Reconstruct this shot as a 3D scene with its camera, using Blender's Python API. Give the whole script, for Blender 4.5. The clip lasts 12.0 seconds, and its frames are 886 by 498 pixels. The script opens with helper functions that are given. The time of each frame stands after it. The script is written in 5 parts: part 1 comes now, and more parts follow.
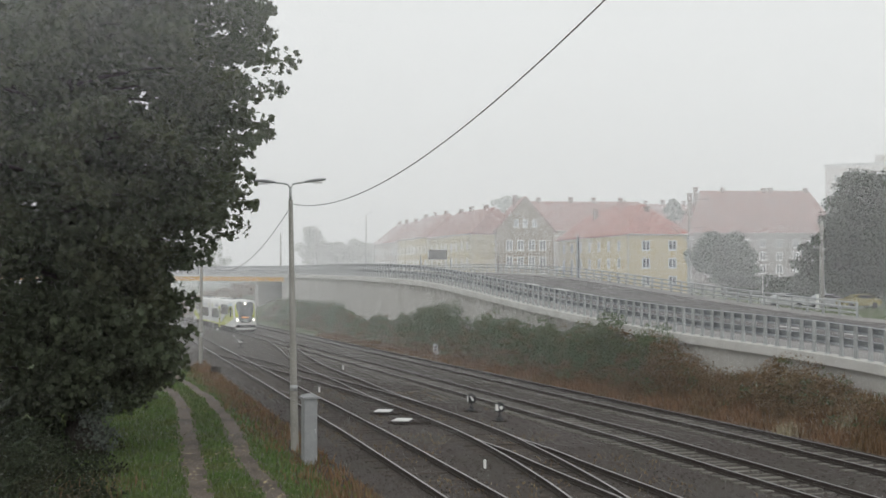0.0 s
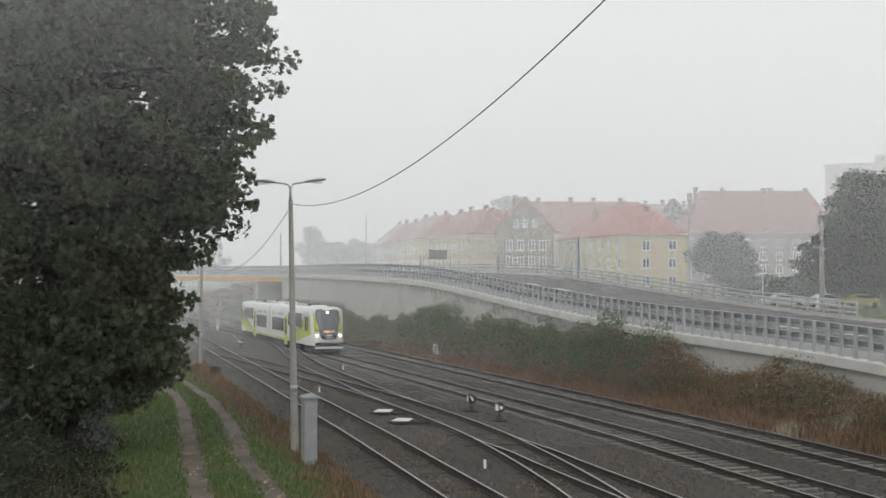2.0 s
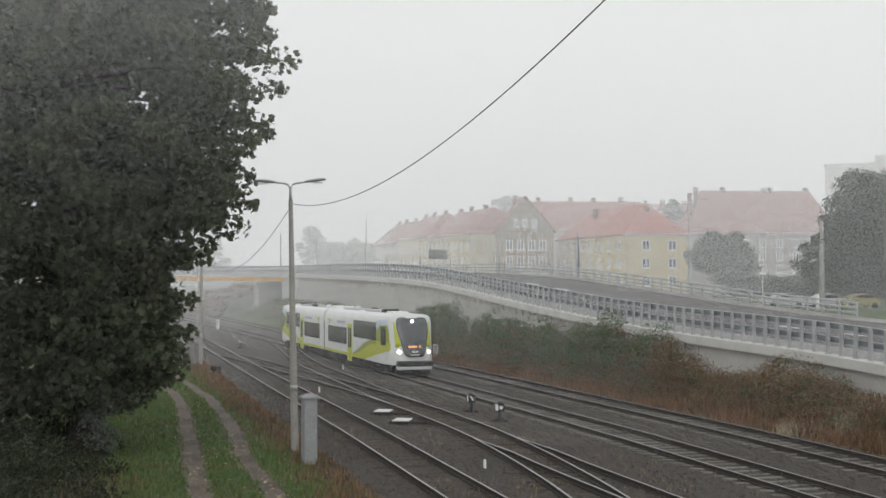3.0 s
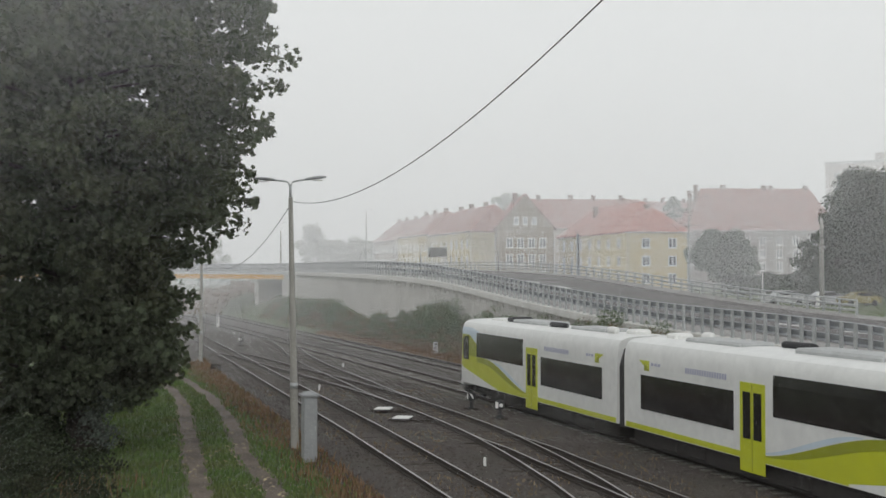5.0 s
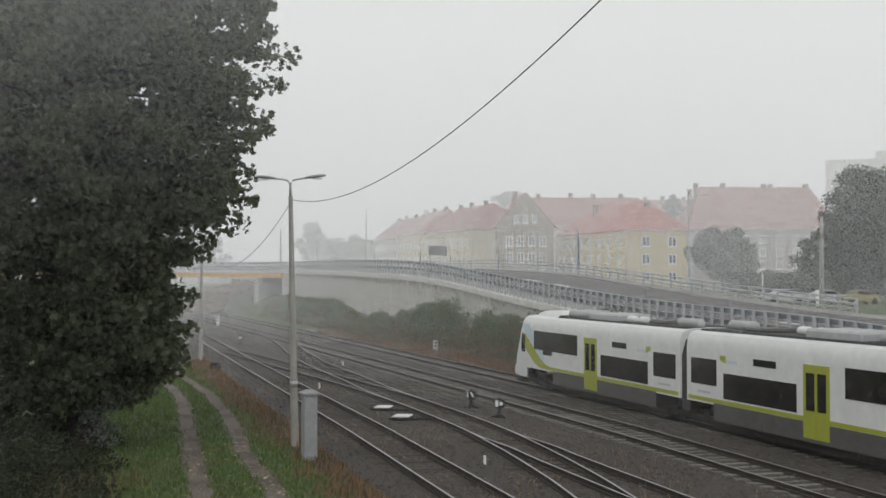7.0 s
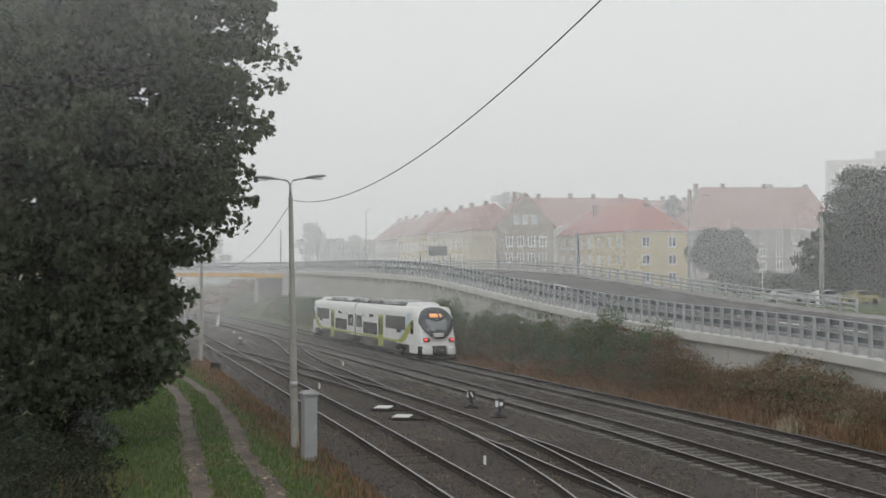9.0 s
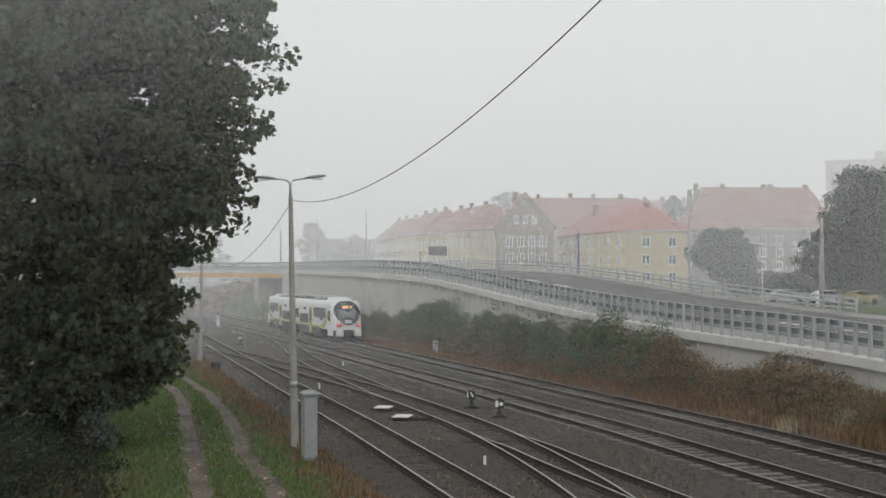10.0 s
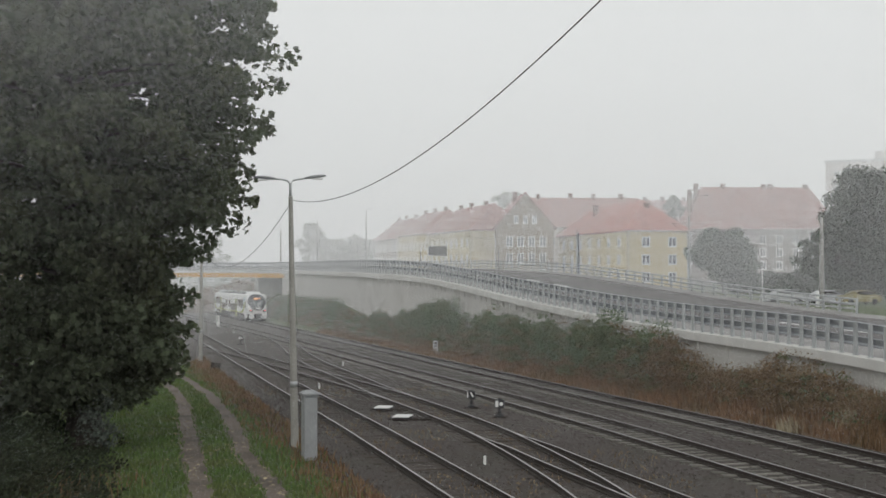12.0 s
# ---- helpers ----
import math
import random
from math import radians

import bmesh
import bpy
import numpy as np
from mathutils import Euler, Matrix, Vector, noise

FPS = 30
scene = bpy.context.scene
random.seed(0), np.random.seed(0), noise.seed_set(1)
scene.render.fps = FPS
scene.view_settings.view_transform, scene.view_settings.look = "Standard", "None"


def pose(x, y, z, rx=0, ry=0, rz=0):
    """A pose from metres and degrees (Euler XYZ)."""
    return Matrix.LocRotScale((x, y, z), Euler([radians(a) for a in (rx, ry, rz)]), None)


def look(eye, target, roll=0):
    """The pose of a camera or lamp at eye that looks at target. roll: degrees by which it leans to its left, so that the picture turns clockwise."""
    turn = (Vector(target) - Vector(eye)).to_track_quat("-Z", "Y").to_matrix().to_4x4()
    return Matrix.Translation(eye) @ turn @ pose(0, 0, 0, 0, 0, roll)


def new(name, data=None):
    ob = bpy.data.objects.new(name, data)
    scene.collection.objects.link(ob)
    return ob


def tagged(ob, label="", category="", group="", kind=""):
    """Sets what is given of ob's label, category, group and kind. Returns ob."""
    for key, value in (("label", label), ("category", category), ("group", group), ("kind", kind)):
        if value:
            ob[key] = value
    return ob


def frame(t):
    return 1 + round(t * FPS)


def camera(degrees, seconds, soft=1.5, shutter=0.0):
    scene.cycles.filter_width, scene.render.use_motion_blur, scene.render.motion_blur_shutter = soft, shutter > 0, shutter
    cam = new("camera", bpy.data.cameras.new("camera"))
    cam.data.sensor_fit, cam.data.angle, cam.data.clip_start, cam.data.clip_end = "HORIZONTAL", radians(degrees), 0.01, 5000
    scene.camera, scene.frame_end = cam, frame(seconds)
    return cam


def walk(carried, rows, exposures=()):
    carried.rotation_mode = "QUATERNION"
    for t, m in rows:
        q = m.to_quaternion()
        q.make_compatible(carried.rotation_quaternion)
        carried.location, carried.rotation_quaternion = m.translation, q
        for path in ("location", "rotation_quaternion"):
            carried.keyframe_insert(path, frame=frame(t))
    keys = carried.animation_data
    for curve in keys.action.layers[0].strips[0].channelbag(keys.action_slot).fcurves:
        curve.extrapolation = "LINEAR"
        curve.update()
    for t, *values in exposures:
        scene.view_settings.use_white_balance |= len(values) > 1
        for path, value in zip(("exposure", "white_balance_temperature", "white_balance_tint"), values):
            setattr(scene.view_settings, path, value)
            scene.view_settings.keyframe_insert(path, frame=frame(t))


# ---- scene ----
cam = camera(40, 12.0, soft=1.55)
EYE = 6.1


def aim(t, up):
    return (t, pose(0, 0, EYE, 90 + up, 0, 0))


# a camera on a stand that settles down a little while the trains pass
walk(cam, [aim(0.0, 1.077), aim(1.0, 1.077), aim(2.0, 1.077), aim(3.2, 1.07), aim(4.8, 0.978), aim(5.5, 0.941), aim(6.0, 0.925),
           aim(6.5, 0.908), aim(7.0, 0.89), aim(7.6, 0.893), aim(8.8, 0.902), aim(10.0, 0.904), aim(12.0, 0.904)],
     exposures=[(0.0, 0.10), (3.2, 0.10), (4.8, 0.03), (7.0, 0.0), (12.0, 0.0)])

# ---- light: an overcast, misty morning ----
world = bpy.data.worlds.new("overcast")
scene.world = world
world.use_nodes = True
wn, wl = world.node_tree.nodes, world.node_tree.links
wn.clear()
sky = wn.new("ShaderNodeTexSky")
sky.sky_type, sky.sun_disc = "NISHITA", False
sky.sun_elevation, sky.sun_rotation = radians(32), radians(200)
sky.air_density, sky.dust_density, sky.ozone_density = 1.0, 6.0, 1.0
grey = wn.new("ShaderNodeHueSaturation")
grey.inputs["Saturation"].default_value = 0.12
wl.new(sky.outputs[0], grey.inputs["Color"])
cloud = wn.new("ShaderNodeMixRGB")
cloud.inputs[0].default_value = 0.88
cloud.inputs[2].default_value = (6.0, 6.18, 6.22, 1)
wl.new(grey.outputs[0], cloud.inputs[1])
back = wn.new("ShaderNodeBackground")
back.inputs["Strength"].default_value = 0.118
wl.new(cloud.outputs[0], back.inputs["Color"])
wl.new(back.outputs[0], wn.new("ShaderNodeOutputWorld").inputs[0])
sun = new("sun", bpy.data.lights.new("sun", "SUN"))
sun.data.energy, sun.data.angle, sun.data.color = 0.5, radians(40), (1.0, 0.97, 0.93)
sun.matrix_world = look((-20, -40, 60), (0, 30, 0))


# ---- materials ----
def mat(name, colour, rough=0.8, grain=0.0, grain_scale=60.0, stain=0.0, stain_scale=1.2, second=None, bump=0.0, metal=0.0, island=0.0, single=0.0, spec=0.4, thin=0.0):
    m = bpy.data.materials.new(name)
    m.use_nodes = True
    n, l = m.node_tree.nodes, m.node_tree.links
    b = n["Principled BSDF"]
    b.inputs["Roughness"].default_value, b.inputs["Metallic"].default_value = rough, metal
    b.inputs["Specular IOR Level"].default_value = spec
    pos = n.new("ShaderNodeNewGeometry") if not single else n.new("ShaderNodeTexCoord")
    where = pos.outputs["Position"] if not single else pos.outputs["Object"]
    col = None

    def noisy(scale, detail):
        t = n.new("ShaderNodeTexNoise")
        t.inputs["Scale"].default_value, t.inputs["Detail"].default_value = scale, detail
        l.new(where, t.inputs["Vector"])
        return t.outputs["Fac"]

    def spread(fac, lo, hi, a, c):
        r = n.new("ShaderNodeMapRange")
        r.inputs[1].default_value, r.inputs[2].default_value, r.inputs[3].default_value, r.inputs[4].default_value = lo, hi, a, c
        l.new(fac, r.inputs[0])
        return r.outputs[0]

    rgb = n.new("ShaderNodeRGB")
    rgb.outputs[0].default_value = (*colour, 1)
    col = rgb.outputs[0]
    if stain:
        mix = n.new("ShaderNodeMixRGB")
        mix.inputs[2].default_value = (*(second or [c * 0.45 for c in colour]), 1)
        l.new(spread(noisy(stain_scale, 4), 0.42, 0.66, 0.0, stain), mix.inputs[0])
        l.new(col, mix.inputs[1])
        col = mix.outputs[0]
    fine = noisy(grain_scale, 3) if grain or bump else None
    for amount, fac in ((grain, fine), (island, None), (single, None)):
        if not amount:
            continue
        if fac is None:
            fac = n.new("ShaderNodeNewGeometry").outputs["Random Per Island"] if amount == island else n.new("ShaderNodeObjectInfo").outputs["Random"]
            f = spread(fac, 0, 1, 1 - amount, 1 + amount)
        else:
            f = spread(fac, 0.3, 0.7, 1 - amount, 1 + amount)
        mul = n.new("ShaderNodeVectorMath")
        mul.operation = "SCALE"
        l.new(col, mul.inputs[0])
        l.new(f, mul.inputs["Scale"])
        col = mul.outputs[0]
    l.new(col, b.inputs["Base Color"])
    if bump:
        bp = n.new("ShaderNodeBump")
        bp.inputs["Strength"].default_value, bp.inputs["Distance"].default_value = min(1, bump), 0.03
        l.new(fine, bp.inputs["Height"])
        l.new(bp.outputs[0], b.inputs["Normal"])
    if thin:
        # leaves let part of the light through
        tr, mx = n.new("ShaderNodeBsdfTranslucent"), n.new("ShaderNodeMixShader")
        mx.inputs[0].default_value = thin
        l.new(col, tr.inputs["Color"])
        l.new(b.outputs[0], mx.inputs[1])
        l.new(tr.outputs[0], mx.inputs[2])
        l.new(mx.outputs[0], n["Material Output"].inputs["Surface"])
    return m


def glow(name, colour, power):
    m = bpy.data.materials.new(name)
    m.use_nodes = True
    b = m.node_tree.nodes["Principled BSDF"]
    b.inputs["Base Color"].default_value = (*colour, 1)
    b.inputs["Emission Color"].default_value = (*colour, 1)
    b.inputs["Emission Strength"].default_value = power
    return m


M_BALLAST = mat("ballast", (0.072, 0.061, 0.055), 0.95, 0.45, 22, 0.55, 0.35, (0.062, 0.06, 0.045), 0.9)
M_STONE = mat("ballast_stone", (0.082, 0.070, 0.063), 0.95, 0.3, 30, island=0.5)
# rust, with the side shadow of the rail worked into its colour
M_RAIL_SIDE = mat("rusty_rail", (0.042, 0.033, 0.028), 0.85, 0.3, 40)
M_RAIL_TOP = mat("worn_rail_top", (0.36, 0.35, 0.34), 0.42, 0.15, 8, metal=0.75)
M_SLEEPER_C = mat("concrete_sleeper", (0.21, 0.20, 0.175), 0.95, 0.25, 15, 0.4, 2.0, single=0.25)
M_SLEEPER_W = mat("old_timber_sleeper", (0.075, 0.062, 0.052), 0.95, 0.35, 25, 0.4, 2.0, single=0.35)
M_GRASS_G = mat("grass_ground", (0.085, 0.12, 0.048), 0.95, 0.4, 9, 0.7, 0.5, (0.10, 0.095, 0.045), 0.6)
M_DIRT = mat("trodden_dirt", (0.165, 0.135, 0.110), 0.95, 0.4, 11, 0.85, 0.45, (0.075, 0.062, 0.050), 0.7)
M_DRY_G = mat("dry_bank_soil", (0.16, 0.105, 0.065), 0.95, 0.4, 8, 0.6, 0.6, (0.09, 0.085, 0.045), 0.6)
M_CONC = mat("pale_concrete", (0.50, 0.49, 0.46), 0.9, 0.10, 12, 0.45, 0.5, (0.36, 0.35, 0.32), 0.2)
M_COPING = mat("coping_concrete", (0.62, 0.61, 0.58), 0.9, 0.08, 15, 0.35, 0.8, (0.45, 0.44, 0.42), 0.1)
M_ASPHALT = mat("asphalt", (0.155, 0.145, 0.143), 0.8, 0.2, 40, 0.4, 0.3, (0.085, 0.085, 0.085), 0.2)
M_PAVE = mat("pavement_slabs", (0.33, 0.32, 0.31), 0.9, 0.15, 10, 0.3, 0.5)
M_PAINT = mat("road_marking", (0.75, 0.75, 0.73), 0.7, 0.15, 20, 0.3, 2.0)
M_STEEL = mat("galvanised_steel", (0.52, 0.535, 0.54), 0.55, 0.12, 25, 0.3, 2.0, metal=0.5)
# stained steel, toned below the posts' for the shadow on the beams
M_BEAM = mat("weathered_steel_beam", (0.40, 0.42, 0.44), 0.55, 0.12, 20, 0.3, 1.5, metal=0.4)
M_YBEAM = mat("yellow_girder_paint", (0.75, 0.42, 0.06), 0.6, 0.1, 5, 0.3, 0.5)
M_POLE = mat("lamp_post_concrete", (0.36, 0.35, 0.32), 0.9, 0.15, 20, 0.4, 1.5, (0.25, 0.24, 0.22), 0.2)
M_LAMP = mat("lamp_housing", (0.30, 0.31, 0.32), 0.5, 0.1, 10)
M_DARK = mat("dark_metal", (0.035, 0.035, 0.037), 0.7, 0.2, 20)
# dark sheath lightened to grey, with the haze put into its colour
M_WIRE = mat("cable_sheath", (0.10, 0.10, 0.10), 0.7)
M_CAB = mat("grey_cabinet_paint", (0.34, 0.35, 0.355), 0.65, 0.06, 10, 0.4, 1.5, (0.25, 0.255, 0.25))
M_WHITE = mat("white_enamel", (0.78, 0.78, 0.76), 0.6, 0.05, 10)
M_BARK = mat("bark", (0.05, 0.043, 0.036), 0.95, 0.4, 18, bump=0.8)
M_LEAF = mat("maple_leaf", (0.115, 0.140, 0.088), 0.75, island=0.45, stain=0.5, stain_scale=0.35, second=(0.105, 0.108, 0.056), spec=0.25, thin=0.6)
# undergrowth leaf, its colour darkened for the shade below the crown
M_SHADE_LEAF = mat("dark_undergrowth_leaf", (0.040, 0.052, 0.030), 0.8, island=0.35, stain=0.5, stain_scale=0.5, second=(0.06, 0.05, 0.03), spec=0.2, thin=0.2)
M_BUSH = mat("bush_leaf", (0.17, 0.225, 0.13), 0.75, island=0.25, stain=0.4, stain_scale=0.5, second=(0.17, 0.16, 0.09), spec=0.2, thin=0.55)
M_FIR = mat("pale_conifer_needles", (0.105, 0.125, 0.105), 0.8, island=0.35, spec=0.2)
M_BLADE = mat("grass_blade", (0.130, 0.200, 0.066), 0.8, island=0.4, stain=0.6, stain_scale=0.6, second=(0.17, 0.17, 0.07), spec=0.2, thin=0.35)
M_DRYBLADE = mat("dry_stalk", (0.25, 0.155, 0.092), 0.85, island=0.45, stain=0.7, stain_scale=0.45, second=(0.15, 0.115, 0.062), spec=0.2, thin=0.35)


# ---- building blocks ----
def part(name, bm, material, parent=None, label="", smooth=False):
    me = bpy.data.meshes.new(name)
    bm.to_mesh(me)
    bm.free()
    for m in material if isinstance(material, (list, tuple)) else (material,):
        me.materials.append(m)
    if smooth:
        me.polygons.foreach_set("use_smooth", [True] * len(me.polygons))
    ob = new(name, me)
    ob.parent = parent
    return tagged(ob, label)


def from_lists(name, verts, faces, material, parent=None, label="", smooth=False):
    me = bpy.data.meshes.new(name)
    me.from_pydata(verts, [], faces)
    me.materials.append(material)
    if smooth:
        me.polygons.foreach_set("use_smooth", [True] * len(me.polygons))
    ob = new(name, me)
    ob.parent = parent
    return tagged(ob, label)


def empty(name, m=None):
    ob = new(name)
    ob.empty_display_size = 0.3
    if m is not None:
        ob.matrix_world = m
    return ob


def box(bm, x0, y0, z0, x1, y1, z1, bevel=0.0, m=None):
    r = bmesh.ops.create_cube(bm, size=1.0)
    vs = r["verts"]
    for v in vs:
        v.co = Vector(((x0 + x1) / 2 + v.co.x * (x1 - x0), (y0 + y1) / 2 + v.co.y * (y1 - y0), (z0 + z1) / 2 + v.co.z * (z1 - z0)))
    if bevel:
        es = list({e for v in vs for e in v.link_edges})
        out = bmesh.ops.bevel(bm, geom=es, offset=bevel, segments=1, affect="EDGES")
        vs = list({v for f in out["faces"] for v in f.verts} | {v for v in vs if v.is_valid})
    if m is not None:
        bmesh.ops.transform(bm, matrix=m, verts=vs)
    return vs


def tube(bm, points, radii, sides=8, cap=True):
    """A round bar along points."""
    rings = []
    pts = [Vector(p) for p in points]
    for i, p in enumerate(pts):
        d = (pts[min(i + 1, len(pts) - 1)] - pts[max(i - 1, 0)]).normalized()
        a = d.orthogonal().normalized() if abs(d.z) > 0.9 else d.cross(Vector((0, 0, 1))).normalized()
        c = d.cross(a)
        r = radii[i] if isinstance(radii, (list, tuple)) else radii
        rings.append([bm.verts.new(p + a * (r * math.cos(k * 2 * math.pi / sides)) + c * (r * math.sin(k * 2 * math.pi / sides))) for k in range(sides)])
    for q, w in zip(rings, rings[1:]):
        for k in range(sides):
            bm.faces.new((q[k], q[(k + 1) % sides], w[(k + 1) % sides], w[k]))
    if cap:
        bm.faces.new(rings[0][::-1])
        bm.faces.new(rings[-1])


def strip(bm, sections, closed=False):
    """Faces between rows of points of equal number."""
    rows = [[bm.verts.new(p) for p in s] for s in sections]
    for a, b in zip(rows, rows[1:]):
        n = len(a)
        for k in range(n if closed else n - 1):
            bm.faces.new((a[k], a[(k + 1) % n], b[(k + 1) % n], b[k]))
    return rows


def smooth_line(points, per=8):
    """A Catmull-Rom line through control points."""
    p = [Vector(q) for q in points]
    p = [p[0] * 2 - p[1]] + p + [p[-1] * 2 - p[-2]]
    out = []
    for i in range(1, len(p) - 2):
        for k in range(per):
            t = k / per
            out.append(0.5 * (2 * p[i] + (p[i + 1] - p[i - 1]) * t + (2 * p[i - 1] - 5 * p[i] + 4 * p[i + 1] - p[i + 2]) * t * t
                              + (3 * p[i] - p[i - 1] - 3 * p[i + 1] + p[i + 2]) * t ** 3))
    return out + [p[-2]]


def even(points, step):
    """Points at even steps along a line, with the direction at each."""
    out, left = [], 0.0
    for a, b in zip(points, points[1:]):
        n = (b - a).length
        while left <= n and n > 0:
            out.append((a + (b - a) * (left / n), (b - a).normalized()))
            left += step
        left -= n
    return out


def smoothstep(a, b, x):
    t = max(0.0, min(1.0, (x - a) / (b - a)))
    return t * t * (3 - 2 * t)


# ---- the plan: the railway runs along s, p is the way across it ----
AXIS = radians(17.5)
ES, EP = Vector((-math.sin(AXIS), math.cos(AXIS), 0)), Vector((math.cos(AXIS), math.sin(AXIS), 0))


def sp(s, p, z=0.0):
    return ES * s + EP * p + Vector((0, 0, z))


def grade(y):
    """The yard falls gently away from the camera."""
    return -0.010 * max(0.0, min(y, 230.0) - 45.0)


def track_a(y):
    return 9.93 - 0.2832 * y


def track_c(y):
    return CX[0] + CX[1] * y + CX[2] * y * y


def track_d(y):
    return DX[0] + DX[1] * y + DX[2] * y * y


CX = (20.17, -0.2952, -0.00011)
DX = (24.97, -0.3043, -0.00002)
# the edge of the road on its retaining wall: x, y, height of the coping
EDGE = smooth_line([(24.0, 20, 1.9), (18.7, 38, 2.25), (15.1, 49, 2.76), (10.6, 62.6, 3.12), (5.9, 77, 3.85), (-0.8, 99, 5.12), (-6.5, 114, 5.52), (-13, 140, 5.62), (-20.5, 168, 5.65),
                    (-30, 188, 5.65), (-46, 199, 5.65), (-80, 208, 5.65), (-150, 216, 5.65)], 10)
ROAD_W = 13.0


# ---- ground ----
def edge_p(s):
    """How far across the wall stands at s, and the height of its coping there."""
    best = min(EDGE_SP, key=lambda q: abs(q[0] - s))
    return best[1], best[2]


EDGE_SP = [(q.dot(ES), q.dot(EP), q.z) for q in EDGE if q.y < 190]


def ground_z(s, p):
    z = 0.0
    if p < 8.2:
        z = 0.06 * smoothstep(8.2, 6.5, p) + 0.05 * noise.noise(Vector((s * 0.25, p * 0.25, 0)))
    if p < -6:
        z += 0.7 * smoothstep(-6, -30, p)
    if p > 26.2:
        w, top = edge_p(min(s, 165.0))
        bank = 1.25 * smoothstep(26.2, 28.9, p) + 0.12 * noise.noise(Vector((s * 0.3, p * 0.3, 3)))
        bank += 1.8 * smoothstep(82, 108, s) * (1 - 0.65 * smoothstep(122, 150, s)) * smoothstep(27, 29.5, p)
        far = w + ROAD_W
        z = bank + (top + 0.25 - bank) * smoothstep(far - 1.0, far + 0.6, p)
        z += (2.35 - z) * smoothstep(far + 1.0, far + 8.0, p)
    z += 0.8 * smoothstep(170, 260, s) * smoothstep(0, 60, abs(p - 20))
    return z + grade(s * math.cos(AXIS) + p * math.sin(AXIS)) * smoothstep(33, 27, p)


def build_ground():
    ss = [-400, -200, -120, -70, -40, -20, -8] + [i * 1.5 for i in range(0, 110)] + [170, 180, 195, 215, 240, 280, 330, 400, 500, 700, 1000, 1600, 2500]
    ps = [-1500, -700, -300, -150, -90, -60, -40, -30, -22, -16] + [-12 + i * 0.75 for i in range(30)] + [11 + i * 1.5 for i in range(10)] + [
        26 + 0.5 * i for i in range(50)] + [52, 55, 60, 66, 74, 84, 96, 110, 130, 160, 220, 320, 600, 1200, 2000]
    verts, faces, index = [], [], []
    for s in ss:
        for p in ps:
            verts.append(sp(s, p, ground_z(s, p)))
    n = len(ps)
    for i in range(len(ss) - 1):
        for j in range(n - 1):
            faces.append((i * n + j, i * n + j + 1, (i + 1) * n + j + 1, (i + 1) * n + j))
            s, p = (ss[i] + ss[i + 1]) / 2, (ps[j] + ps[j + 1]) / 2
            index.append(2 if 26.1 < p < 29.5 and s < 110 else 0 if p > 7.4 + 0.5 * noise.noise(Vector((s * 0.4, 0, 5))) and p < 26.1 else 1)
    ob = from_lists("ground", verts, faces, M_BALLAST, smooth=True)
    ob.data.materials.append(M_GRASS_G)
    ob.data.materials.append(M_DRY_G)
    ob.data.polygons.foreach_set("material_index", index)
    return tagged(ob, "railway yard ground of grey ballast with grassy verges and banks", "ground", kind="structure")


build_ground()

# two worn wheel ruts of a lane beside the trees
RUT_1 = [(-4.66, 25), (-7.0, 34.85), (-8.27, 40.2), (-10.03, 47.71), (-11.21, 52.92), (-12.91, 59.41), (-14.86, 65.17), (-20.5, 78)]
RUT_2 = [(-2.54, 25), (-4.37, 32.12), (-5.07, 34.85), (-6.59, 40.2), (-7.49, 44.28), (-8.29, 47.71), (-9.59, 52.92), (-11.4, 59.41), (-13.59, 65.87), (-15.63, 71.73), (-17.37, 77.72), (-21.87, 88.72)]


def ground_at(x, y):
    v = Vector((x, y, 0))
    return ground_z(v.dot(ES), v.dot(EP))


def build_rut(points, width):
    bm, rows = bmesh.new(), []
    for i, (q, d) in enumerate(even(smooth_line([(x, y, 0) for x, y in points], 10), 0.5)):
        side = Vector((d.y, -d.x, 0))
        row = []
        for k in range(-4, 5):
            w = width * (1 + 0.28 * noise.noise(Vector((i * 0.35, k * 3.0 if abs(k) == 4 else 0, width * 9))))
            v = q + side * (k / 4 * w / 2)
            row.append((v.x, v.y, ground_at(v.x, v.y) + 0.035 - 0.018 * (1 - (k / 4) ** 2)))
        rows.append(row)
    strip(bm, rows)
    bmesh.ops.recalc_face_normals(bm, faces=bm.faces)
    return tagged(part("path", bm, M_DIRT, smooth=True), "worn bare dirt wheel rut in the grass lane", "path", kind="structure", group="wheel ruts")


build_rut(RUT_1, 0.78)
build_rut(RUT_2, 0.76)


# ---- tracks ----
def rail_mesh(line, name, parent):
    """One rail with foot, web and head, swept along a line of its top."""
    side = [(-0.07, 0.0), (-0.07, 0.02), (-0.012, 0.045), (-0.012, 0.115), (-0.036, 0.125), (-0.036, 0.165), (0.036, 0.165), (0.036, 0.125), (0.012, 0.115), (0.012, 0.045), (0.07, 0.02), (0.07, 0.0)]
    bm, rows = bmesh.new(), []
    for i, q in enumerate(line):
        d = (line[min(i + 1, len(line) - 1)] - line[max(i - 1, 0)]).normalized()
        n = Vector((d.y, -d.x, 0))
        rows.append([q + n * a + Vector((0, 0, b)) for a, b in side])
    strip(bm, rows)
    bmesh.ops.recalc_face_normals(bm, faces=bm.faces)
    for k, f in enumerate(bm.faces):
        f.material_index = 1 if k % 11 == 5 else 0
    return part(name, bm, [M_RAIL_SIDE, M_RAIL_TOP], parent)


